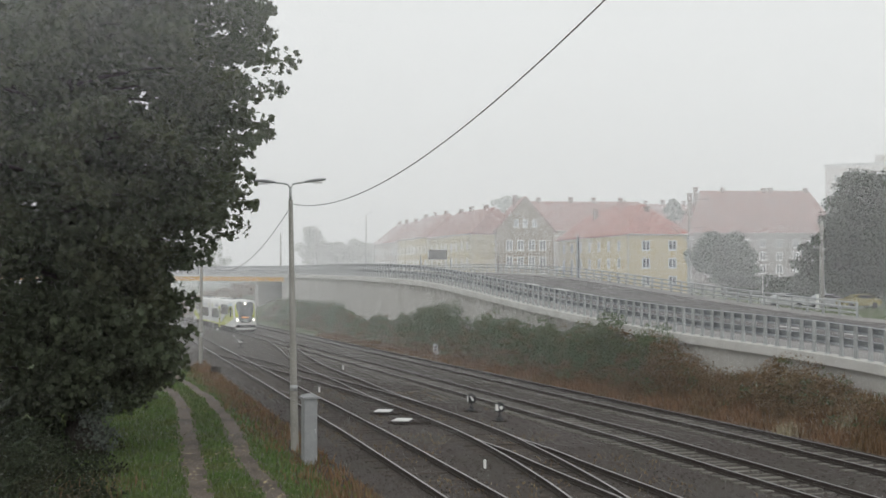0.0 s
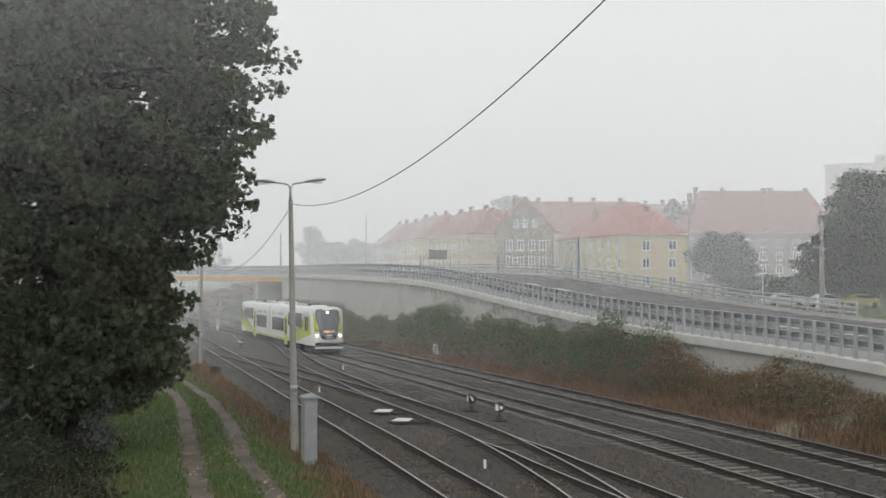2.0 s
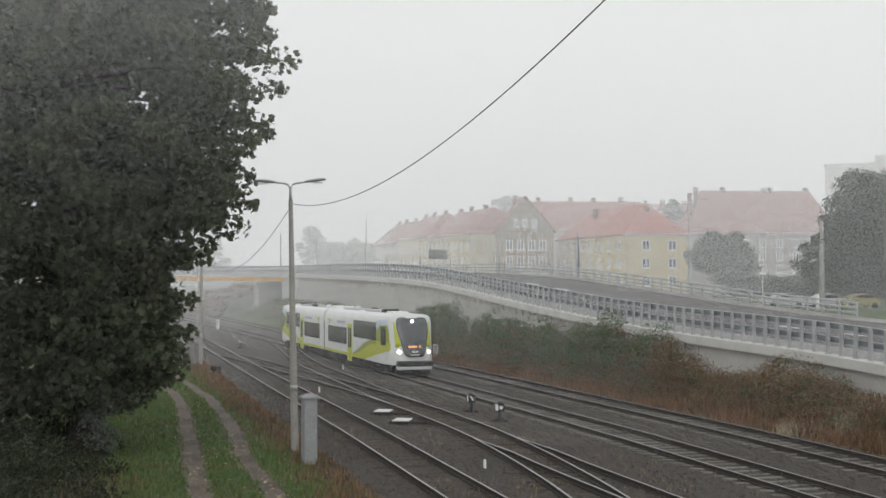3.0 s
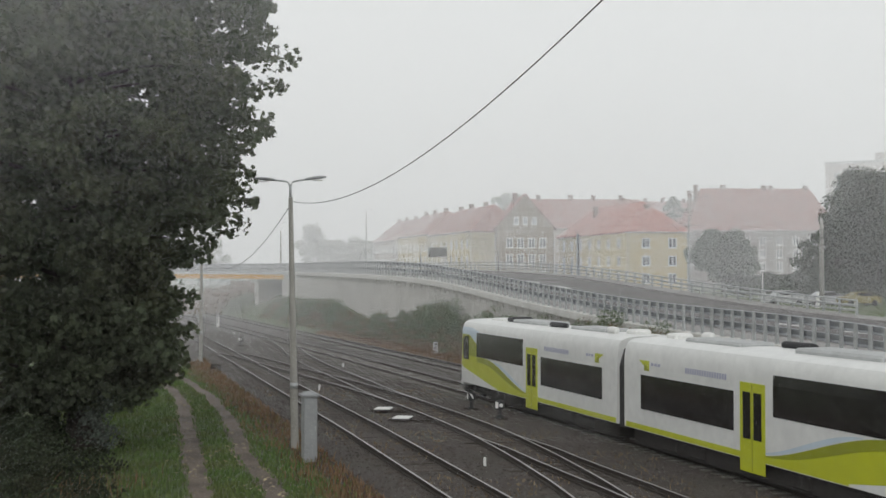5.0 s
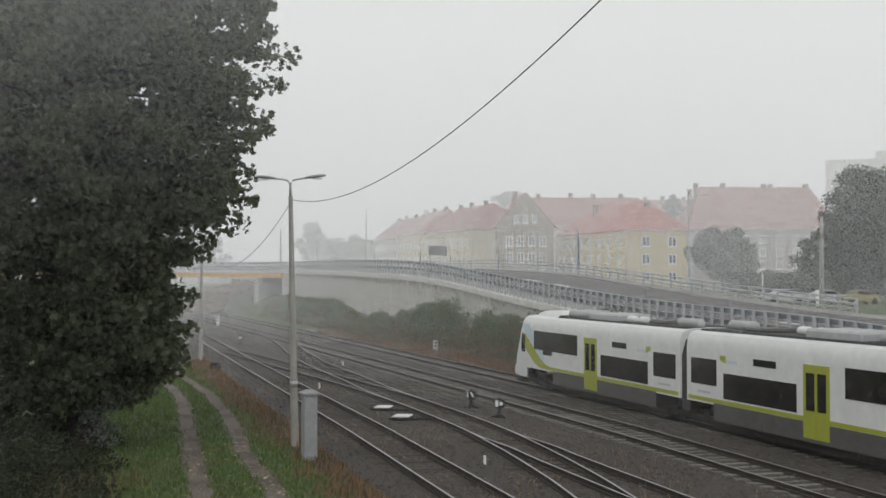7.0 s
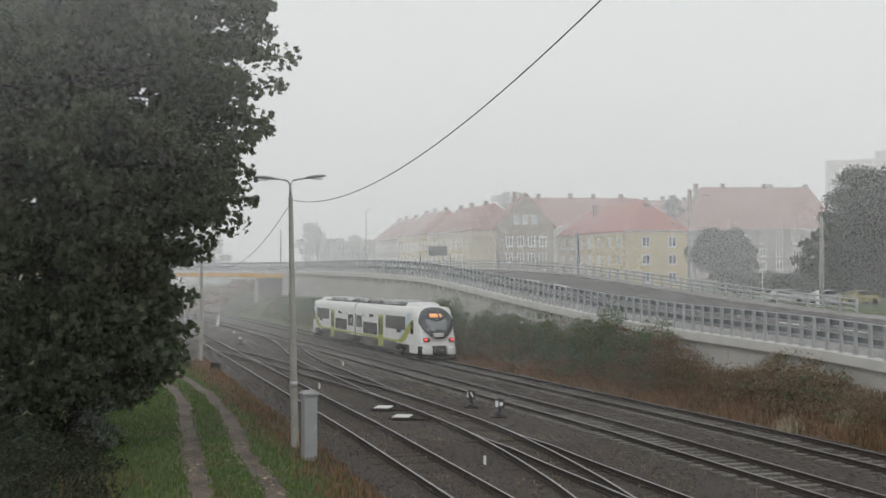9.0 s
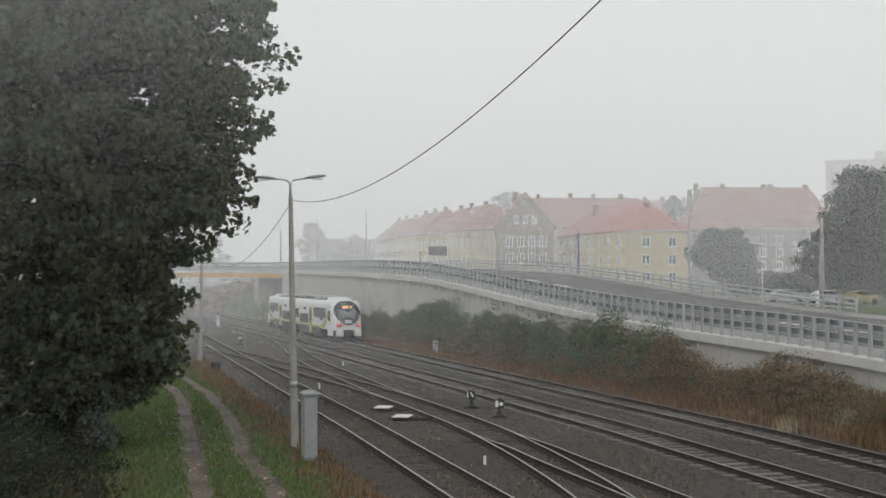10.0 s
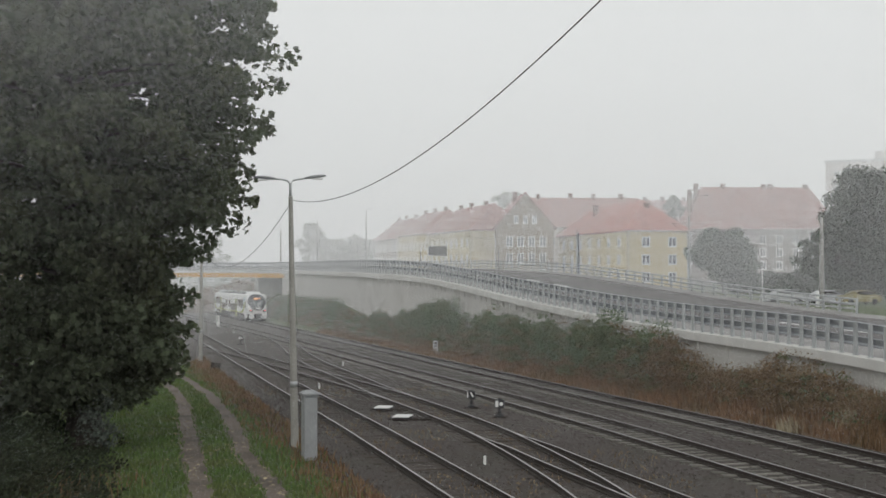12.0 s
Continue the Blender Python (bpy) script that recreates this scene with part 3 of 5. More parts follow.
def hull(shape, material, parent):
    bm = bmesh.new()
    rows = [shape.section(0.28, 0), shape.section(9.0, 0), shape.section(HALF - shape.nose - 1.5, 0), shape.section(HALF - shape.nose - 0.7, 0)]
    for j in range(0, 11):
        a = j / 10 * math.pi / 2
        rows.append(shape.section(HALF - shape.nose + shape.nose * math.sin(a), a))
    rr = strip(bm, rows)
    bm.faces.new(rr[0])
    # the blunt front, in bands between the two sides
    last = rr[-1]
    n = len(last)
    for i in range(n // 2):
        q = [last[i], last[i + 1], last[n - 2 - i], last[n - 1 - i]]
        if len(set(q)) == 4:
            bm.faces.new(q)
        else:
            bm.faces.new([last[i], last[i + 1], last[n - 1 - i]])
    bmesh.ops.recalc_face_normals(bm, faces=bm.faces)
    ob = part("car_body", bm, material, parent, smooth=True)
    ob.data.set_sharp_from_angle(angle=radians(32))
    return ob


def band(shape, name, y0, y1, low, high, material, parent, out, label="", steps=1, rows=4):
    """A panel on each side of the car between two heights."""
    lo = low if callable(low) else (lambda y: low)
    hi = high if callable(high) else (lambda y: high)
    for k in (-1, 1):
        bm, g = bmesh.new(), []
        for i in range(steps + 1):
            y = y0 + (y1 - y0) * i / steps
            a, b = lo(y), max(lo(y) + 0.002, hi(y))
            g.append([shape.side(y, a + (b - a) * j / rows, k, out) for j in range(rows + 1)])
        grid = strip(bm, g)
        # a thin rim back to the body
        ring = [r[0] for r in grid] + grid[-1][1:] + [r[-1] for r in grid[-2::-1]] + grid[0][-2:0:-1]
        back = [bm.verts.new(v.co - Vector((k * (out + 0.003), 0, 0))) for v in ring]
        for i in range(len(ring)):
            j = (i + 1) % len(ring)
            bm.faces.new((ring[i], ring[j], back[j], back[i]))
        bmesh.ops.recalc_face_normals(bm, faces=bm.faces)
        part(name, bm, material, parent, label)


def rounded(points, n=6, r=0.25):
    """A closed outline with its corners rounded."""
    out = []
    m = len(points)
    for i in range(m):
        a, b, c = Vector(points[i - 1]), Vector(points[i]), Vector(points[(i + 1) % m])
        d1, d2 = (a - b), (c - b)
        t = min(r, d1.length / 2.1, d2.length / 2.1)
        p, q = b + d1.normalized() * t, b + d2.normalized() * t
        for k in range(n + 1):
            u = k / n
            out.append(p * (1 - u) ** 2 + b * (2 * u * (1 - u)) + q * u * u)
    return out


def front_panel(shape, name, outline, material, parent, out, label="", rings=6):
    bm = bmesh.new()
    c = sum(outline, Vector((0, 0))) / len(outline)
    rows = []
    for i in range(1, rings + 1):
        rows.append([shape.front(*(c + (q - c) * (i / rings)), out) for q in outline])
    rows.append([shape.front(*q, -0.05) for q in outline])
    rr = strip(bm, rows, closed=True)
    mid = bm.verts.new(shape.front(c.x, c.y, out))
    for i in range(len(outline)):
        bm.faces.new((rr[0][i], rr[0][(i + 1) % len(outline)], mid))
    bmesh.ops.recalc_face_normals(bm, faces=bm.faces)
    return part(name, bm, material, parent, label, smooth=True)


def bogie(train, y):
    bm = bmesh.new()
    for k in (-1, 1):
        box(bm, k * 1.05 - 0.09, y - 1.75, 0.42, k * 1.05 + 0.09, y + 1.75, 0.62, 0.03)
        for d in (-1.25, 1.25):
            box(bm, k * 1.05 - 0.13, y + d - 0.2, 0.42, k * 1.05 + 0.13, y + d + 0.2, 0.8, 0.04)
        box(bm, k * 0.98 - 0.16, y - 0.35, 0.4, k * 0.98 + 0.16, y + 0.35, 0.95, 0.08)
    box(bm, -1.0, y - 0.3, 0.45, 1.0, y + 0.3, 0.7, 0.03)
    b = part("bogie", bm, M_UNDER, train)
    for d in (-1.25, 1.25):
        for k in (-1, 1):
            bm = bmesh.new()
            tube(bm, [(k * 0.69, y + d, 0.615), (k * 0.70, y + d, 0.615), (k * 0.82, y + d, 0.615)], [0.45, 0.42, 0.42], 24)
            part("wheel", bm, M_DARK, b, smooth=False)
    return b


def roof_box(car, shape, y0, y1, w, h, material, x=0.0):
    bm = bmesh.new()
    box(bm, x - w, y0, shape.roof - 0.12, x + w, y1, shape.roof + h, 0.07)
    return part("roof_unit", bm, material, car)


def roof_pipe(car, shape, y0, y1, x, r, material):
    bm = bmesh.new()
    tube(bm, [(x, y0, shape.roof + r - 0.06), (x, y0 + 0.1, shape.roof + r * 1.05 - 0.06), (x, y1 - 0.1, shape.roof + r * 1.05 - 0.06), (x, y1, shape.roof + r - 0.06)], [r * 0.8, r, r, r * 0.8], 12)
    return part("roof_pipe", bm, material, car, smooth=True)


def bars(shape, car, name, y0, y1, z, h, n, material):
    w = (y1 - y0) / n
    for k in (-1, 1):
        bm = bmesh.new()
        for i in range(n):
            a = y0 + i * w
            bm.faces.new([bm.verts.new(shape.side(yy, zz, k, 0.010)) for yy, zz in ((a, z), (a + w * 0.72, z), (a + w * 0.72, z + h), (a, z + h))])
        tagged(part(name, bm, material, car), kind="stuff")


def train_one():
    top = empty("railcar")
    tagged(top, "white and lime two-car diesel train with dark windows and headlights on", "train")
    s = Shape(3.86, 1.25, 0.95, 1.6, 0.36, 0.25, 0.16, 0.17, 0.0, 0.84)
    for end in (1, -1):
        car = hull(s, M_TWHITE, top)
        band(s, "skirt_stripe", 0.4, 12.8, 0.86, 1.03, M_LIME, car, 0.006)
        band(s, "swoosh", 8.9, 18.75, lambda y: 0.88 + 0.82 * max(0.0, y - 12.6) / 6.0, lambda y: 1.03 + 1.1 * smoothstep(8.6, 15.0, y) ** 1.1 + 0.75 * smoothstep(14.8, 17.8, y), M_LIME, car, 0.007, "lime painted swoosh", 24)
        band(s, "swoosh", 8.9, 15.5, lambda y: 1.03 + 0.88 * smoothstep(8.6, 14.8, y) ** 1.3, lambda y: min(2.15, 1.04 + 1.12 * smoothstep(8.6, 14.6, y) ** 0.95), M_OLIVE, car, 0.011, "olive painted swoosh", 20)
        band(s, "swoosh", 8.9, 14.0, lambda y: min(2.13, 1.06 + 1.12 * smoothstep(8.6, 14.6, y) ** 0.95), lambda y: min(2.15, 1.09 + 1.0 * smoothstep(8.4, 13.4, y)), M_PALEBLUE, car, 0.005, "pale blue painted swoosh", 20)
        crest = lambda y: min(3.14, 2.72 + 0.42 * max(0.0, y - 15.55))
        band(s, "cab_panel", 15.55, 18.3, 2.15, crest, M_OLIVE, car, 0.0095, "olive painted cab side", 12)
        band(s, "roof_flash", 15.3, 17.9, lambda y: crest(y) if y > 15.55 else 3.29, lambda y: 3.36 + 0.12 * smoothstep(15.3, 16.6, y), M_PALEBLUE, car, 0.006, "pale blue painted flash", 12)
        band(s, "cab_panel", 15.55, 18.8, lambda y: 0.88 + 0.82 * max(0.0, y - 12.6) / 6.0, 2.15, M_LIME, car, 0.009, "lime cab side", 12)
        band(s, "window", 1.55, 7.45, 1.55, 2.68, M_GLASS, car, 0.014, "black tinted window")
        band(s, "window", 9.5, 15.55, 2.16, 3.28, M_GLASS, car, 0.014, "black tinted window")
        band(s, "cab_window", 16.7, 17.7, 1.95, lambda y: 3.08 - 0.25 * max(0.0, y - 17.1), M_GLASS, car, 0.016, "black cab window", 4)
        band(s, "door", 7.82, 9.1, 0.5, 2.98, M_LIME, car, 0.022, "lime double door")
        band(s, "door_glass", 7.98, 8.38, 1.42, 2.72, M_GLASS, car, 0.030)
        band(s, "door_glass", 8.54, 8.94, 1.42, 2.72, M_GLASS, car, 0.030)
        band(s, "door_seam", 8.44, 8.48, 0.54, 2.94, M_OLIVE, car, 0.026)
        bars(s, car, "lettering", 4.6, 7.1, 2.95, 0.17, 17, M_LILAC)
        bars(s, car, "lettering", 2.3, 3.0, 3.02, 0.09, 3, M_LILAC)
        band(s, "emblem", 1.45, 2.15, lambda y: 3.13 - (y - 1.45) * 0.42, 3.16, M_LIME, car, 0.009, "lime painted emblem", 3)
        band(s, "emblem", 1.8, 2.15, lambda y: 2.83, lambda y: 3.1 - (y - 1.8) * 0.7, M_OLIVE, car, 0.011, "olive painted emblem", 3)
        # front
        scr = front_panel(s, "windscreen", rounded([Vector(q) for q in ((-0.60, 1.34), (0.60, 1.34), (0.98, 3.0), (0.92, 3.66), (-0.92, 3.66), (-0.98, 3.0))], 6, 0.3), M_SCREEN, car, 0.03, "dark raked windscreen", 7)
        for k in (-1, 1):
            front_panel(s, "corner_panel", rounded([Vector((k * x, z)) for x, z in ((0.76, 1.95), (1.09, 1.88), (1.10, 3.36), (1.01, 3.42), (1.0, 3.0))], 2, 0.05), M_LIME, car, 0.02, "lime corner panel", 3)
            front_panel(s, "headlight", [Vector((k * 0.93 + 0.10 * math.cos(a), 1.62 + 0.085 * math.sin(a))) for a in [i * math.pi / 6 for i in range(12)]], M_HEAD, car, 0.05, "lit headlight", 2)
        front_panel(s, "headlight", [Vector((0.10 * math.cos(a), 3.42 + 0.10 * math.sin(a))) for a in [i * math.pi / 6 for i in range(12)]], M_HEAD, car, 0.06, "lit top headlight", 2)
        for i in range(7):
            if i != 1:
                x = -0.36 + i * 0.11
                front_panel(s, "display_bar", [Vector(q) for q in ((x, 1.87), (x + 0.095, 1.87), (x + 0.095, 2.0), (x, 2.0))], M_LED, car, 0.045, "amber display writing", 1)
        front_panel(s, "emblem", rounded([Vector(q) for q in ((-0.16, 1.58), (0.16, 1.58), (0.22, 1.72), (0, 1.64), (-0.22, 1.72))], 2, 0.05), M_WHITE, car, 0.045, "pale front emblem", 2)
        front_panel(s, "number_plate", [Vector(q) for q in ((-0.28, 1.40), (0.28, 1.40), (0.28, 1.50), (-0.28, 1.50))], M_STEEL, car, 0.05, "", 1)
        bm = bmesh.new()
        box(bm, -1.08, HALF - 0.35, 0.78, 1.08, HALF + 0.12, 1.1, 0.07)
        part("bumper", bm, M_DARK, car, "black rubber bumper")
        bm = bmesh.new()
        box(bm, -1.05, HALF - 0.5, 0.58, 1.05, HALF + 0.06, 0.82, 0.06)
        part("front_apron", bm, M_TWHITE, car)
        bm = bmesh.new()
        box(bm, -1.0, HALF - 0.9, 0.26, 1.0, HALF - 0.25, 0.56, 0.08)
        part("snow_plough", bm, M_UNDER, car)
        # reaches low and wide to deepen the shadow under the car
        bm = bmesh.new()
        box(bm, -1.25, 0.6, 0.28, 1.25, 14.2, 0.82, 0.05)
        part("underframe", bm, M_UNDER, car)
        # boxes in the same near-black colour, for the shadow they hang in
        for yy in (2.6, 4.4, 9.9, 12.2):
            bm = bmesh.new()
            box(bm, -1.3, yy, 0.36, 1.3, yy + 1.1, 0.76, 0.05)
            part("equipment_box", bm, M_UNDER, car)
        roof_box(car, s, 14.6, 16.0, 0.55, 0.09, M_WHITE)
        roof_box(car, s, 9.2, 13.0, 0.6, 0.13, M_ROOF)
        roof_box(car, s, 3.0, 6.4, 0.6, 0.10, M_ROOF)
        roof_box(car, s, 1.2, 1.9, 0.35, 0.16, M_WHITE)
        roof_box(car, s, 13.2, 14.0, 0.5, 0.2, M_DARK)
        roof_pipe(car, s, 7.0, 8.6, -0.5, 0.12, M_DARK)
        roof_pipe(car, s, 2.2, 2.8, -0.55, 0.14, M_WHITE)
        if end < 0:
            car.matrix_basis = Matrix.Rotation(math.pi, 4, "Z")
    bm = bmesh.new()
    strip(bm, [[(x * (0.95 if i % 2 else 0.89), -0.3 + i * 0.05, 0.75 + (z - 0.75) * (0.97 if i % 2 else 0.94)) for x, z in ((-1.44, 0.75), (-1.44, 2.9), (-1.25, 3.5), (-0.6, 3.75), (0.6, 3.75), (1.25, 3.5), (1.44, 2.9), (1.44, 0.75))] for i in range(13)])
    part("gangway", bm, M_BELLOWS, top, "dark rubber gangway bellows")
    for y in (-15.4, -2.6, 2.6, 15.4):
        bogie(top, y)
    return top


def train_two():
    top = empty("railcar")
    tagged(top, "white streamlined two-car diesel train with lime trim and red tail lights", "train")
    s = Shape(3.86, 1.9, 1.6, 1.75, 0.20, 0.10, 0.15, 0.09, 0.0, 1.18)
    for end in (1, -1):
        car = hull(s, M_TWHITE, top)
        band(s, "cab_skirt", 16.7, 18.6, 0.66, 1.3, M_TWHITE, car, 0.004, "", 6)
        band(s, "lower_panel", 2.3, 13.2, 0.60, 1.24, M_TGREY, car, 0.006, "grey lower panel", 2)
        band(s, "stripe", 0.4, 13.6, 1.25, 1.40, M_LIME_DULL, car, 0.008, "lime stripe")
        band(s, "swoosh", 13.6, 17.9, lambda y: 1.25 + 1.1 * smoothstep(14.2, 17.8, y) ** 1.5, lambda y: 1.40 + 1.55 * smoothstep(13.2, 17.6, y) ** 1.3, M_LIME_DULL, car, 0.008, "lime painted swoosh", 18)
        band(s, "swoosh", 14.2, 17.2, lambda y: 1.44 + 1.55 * smoothstep(13.2, 17.6, y) ** 1.3, lambda y: 1.5 + 1.9 * smoothstep(13.4, 16.6, y), M_PALEBLUE, car, 0.006, "pale blue painted swoosh", 14)
        band(s, "window", 0.62, 2.5, 1.86, 2.82, M_GLASS, car, 0.014, "black tinted window")
        band(s, "window", 3.0, 7.6, 1.46, 2.38, M_GLASS, car, 0.014, "black tinted window")
        band(s, "window", 10.2, 15.7, 2.16, 3.1, M_GLASS, car, 0.014, "black tinted window")
        band(s, "window", 13.3, 14.5, 1.95, 2.17, M_GLASS, car, 0.013)
        band(s, "cab_window", 17.0, 17.75, 1.95, 2.85, M_GLASS, car, 0.016, "black cab window", 4)
        band(s, "destination_display", 5.0, 6.4, 2.78, 3.02, M_GLASS, car, 0.012)
        band(s, "door", 8.0, 9.4, 0.72, 3.06, M_LIME_DULL, car, 0.022, "lime double door")
        band(s, "door_glass", 8.16, 8.62, 1.6, 2.8, M_GLASS, car, 0.030)
        band(s, "door_glass", 8.78, 9.24, 1.6, 2.8, M_GLASS, car, 0.030)
        band(s, "door_seam", 8.68, 8.72, 0.75, 3.0, M_OLIVE, car, 0.026)
        bars(s, car, "window_mark", 6.6, 6.8, 1.65, 0.5, 1, M_ROOF)
        bars(s, car, "window_mark", 11.7, 11.9, 2.35, 0.5, 1, M_ROOF)
        bars(s, car, "lettering", 1.1, 2.1, 1.55, 0.08, 5, M_ROOF)
        bars(s, car, "lettering", 3.2, 4.0, 2.75, 0.1, 4, M_PALEBLUE)
        band(s, "emblem", 2.75, 3.15, lambda y: 2.85 - (y - 2.75) * 0.3, 3.0, M_LIME_DULL, car, 0.009, "lime painted emblem", 3)
        oval = []
        for i in range(28):
            a = i * 2 * math.pi / 28
            x = 1.22 * abs(math.cos(a)) ** 0.8 * (1 if math.cos(a) > 0 else -1)
            z = 2.74 + 1.06 * math.sin(a)
            x *= 1 - 0.28 * max(0.0, -math.sin(a))
            oval.append(Vector((x, z)))
        front_panel(s, "windscreen", oval, M_SURROUND, car, 0.03, "dark oval windscreen", 8)
        front_panel(s, "inner_screen", rounded([Vector(q) for q in ((-0.6, 2.2), (0.6, 2.2), (0.8, 3.02), (-0.8, 3.02))], 4, 0.15), M_REFLECTGLASS, car, 0.045, "", 3)
        for i in range(6):
            if i != 1:
                x = -0.42 + i * 0.14
                front_panel(s, "display_bar", [Vector(q) for q in ((x, 3.12), (x + 0.12, 3.12), (x + 0.12, 3.36), (x, 3.36))], M_LED, car, 0.05, "amber display writing", 1)
        for z in (1.98, 1.84):
            front_panel(s, "lettering", [Vector(q) for q in ((-0.33, z), (0.33, z), (0.33, z + 0.09), (-0.33, z + 0.09))], M_WHITE, car, 0.05, "", 1)
        for k in (-1, 1):
            light = M_TAIL if end < 0 else M_HEAD
            front_panel(s, "tail_light" if end < 0 else "headlight", [Vector((k * 0.93 + 0.10 * math.cos(a), 1.64 + 0.06 * math.sin(a))) for a in [i * math.pi / 6 for i in range(12)]], light, car, 0.07, "lit red tail light" if end < 0 else "lit headlight", 2)
            front_panel(s, "lamp_panel", rounded([Vector((k * x, z)) for x, z in ((0.66, 1.5), (1.08, 1.5), (1.08, 1.76), (0.7, 1.78))], 3, 0.08), M_DARK, car, 0.05, "", 2)
            bm = bmesh.new()
            box(bm, min(k * 0.52, k * 1.12), HALF - 0.5, 0.62, max(k * 0.52, k * 1.12), HALF + 0.22, 1.18, 0.1)
            part("buffer_cover", bm, M_TWHITE, car)
        bm = bmesh.new()
        box(bm, -0.46, HALF - 0.6, 0.62, 0.46, HALF + 0.1, 1.22, 0.08)
        part("coupler_box", bm, M_UNDER, car, "dark coupler recess")
        bm = bmesh.new()
        tube(bm, [(0, HALF + 0.02, 0.92), (0, HALF + 0.24, 0.92), (0, HALF + 0.3, 0.92)], [0.12, 0.12, 0.16], 10)
        part("coupler", bm, M_DARK, car)
        bm = bmesh.new()
        box(bm, -1.1, HALF - 0.9, 0.26, 1.1, HALF - 0.05, 0.58, 0.1)
        part("snow_plough", bm, M_UNDER, car)
        # low, wide block that darkens the gap under the car
        bm = bmesh.new()
        box(bm, -1.25, 1.6, 0.28, 1.25, 14.0, 0.70, 0.05)
        part("underframe", bm, M_UNDER, car)
        # roof fairing and machines
        bm = bmesh.new()
        strip(bm, [[(-0.95 * w, y, s.roof - 0.12), (-0.8 * w, y, s.roof + h), (0.8 * w, y, s.roof + h), (0.95 * w, y, s.roof - 0.12)] for y, w, h in ((13.8, 1, 0.06), (14.3, 1, 0.24), (15.6, 0.97, 0.24), (16.8, 0.86, 0.10), (17.3, 0.7, -0.1))])
        part("roof_fairing", bm, M_TWHITE, car, smooth=True)
        roof_box(car, s, 0.5, 13.6, 1.02, 0.02, M_DARK)
        roof_box(car, s, 7.2, 10.2, 0.85, 0.30, M_ROOF)
        roof_pipe(car, s, 10.6, 13.4, -0.35, 0.2, M_ROOF)
        roof_pipe(car, s, 10.6, 13.4, 0.35, 0.2, M_ROOF)
        roof_pipe(car, s, 5.0, 5.7, -0.4, 0.16, M_WHITE)
        roof_pipe(car, s, 6.1, 6.9, -0.4, 0.16, M_WHITE)
        roof_box(car, s, 3.0, 4.6, 0.6, 0.16, M_TGREY)
        roof_pipe(car, s, 0.6, 2.4, -0.3, 0.19, M_ROOF)
        if end < 0:
            car.matrix_basis = Matrix.Rotation(math.pi, 4, "Z")
    bm = bmesh.new()
    strip(bm, [[(x * (0.95 if i % 2 else 0.9), -0.3 + i * 0.05, 0.75 + (z - 0.75) * (0.97 if i % 2 else 0.94)) for x, z in ((-1.44, 0.75), (-1.44, 2.9), (-1.25, 3.5), (-0.6, 3.8), (0.6, 3.8), (1.25, 3.5), (1.44, 2.9), (1.44, 0.75))] for i in range(13)])
    part("gangway", bm, M_BELLOWS, top, "dark rubber gangway bellows")
    for y in (-15.6, 0.0, 15.6):
        bogie(top, y)
    return top


RAILCAR_1, RAILCAR_2 = train_one(), train_two()


# ---- houses beyond the road ----
M_YWALL = mat("yellow_render", (0.62, 0.50, 0.24), 0.9, 0.06, 3, 0.3, 0.25, (0.52, 0.42, 0.21))
M_CREAM = mat("cream_render", (0.62, 0.52, 0.28), 0.9, 0.06, 3, 0.3, 0.25)
M_BEIGE = mat("beige_render", (0.50, 0.43, 0.36), 0.9, 0.08, 3, 0.3, 0.25)
M_BROWN = mat("brown_render", (0.25, 0.18, 0.105), 0.9, 0.10, 3, 0.4, 0.25, (0.20, 0.165, 0.12))
M_DULL = mat("grey_brown_render", (0.22, 0.19, 0.165), 0.9, 0.10, 3, 0.4, 0.25)
M_TILE = mat("red_roof_tiles", (0.42, 0.105, 0.065), 0.9, 0.18, 6, 0.4, 0.3, (0.30, 0.085, 0.06))
M_TILE2 = mat("dull_red_roof_tiles", (0.30, 0.095, 0.07), 0.9, 0.18, 6, 0.4, 0.3, (0.20, 0.075, 0.06))
M_FRAME = mat("white_window_frame", (0.78, 0.78, 0.76), 0.6)
M_PANE = mat("dark_window_pane", (0.018, 0.019, 0.02), 0.25, spec=0.35)
M_BRICK = mat("chimney_brick", (0.20, 0.10, 0.075), 0.95, 0.2, 6)
M_BLOCK = mat("pale_block_panel", (0.50, 0.45, 0.42), 0.9, 0.05, 2, 0.3, 0.2)
PANE_MESH = {}


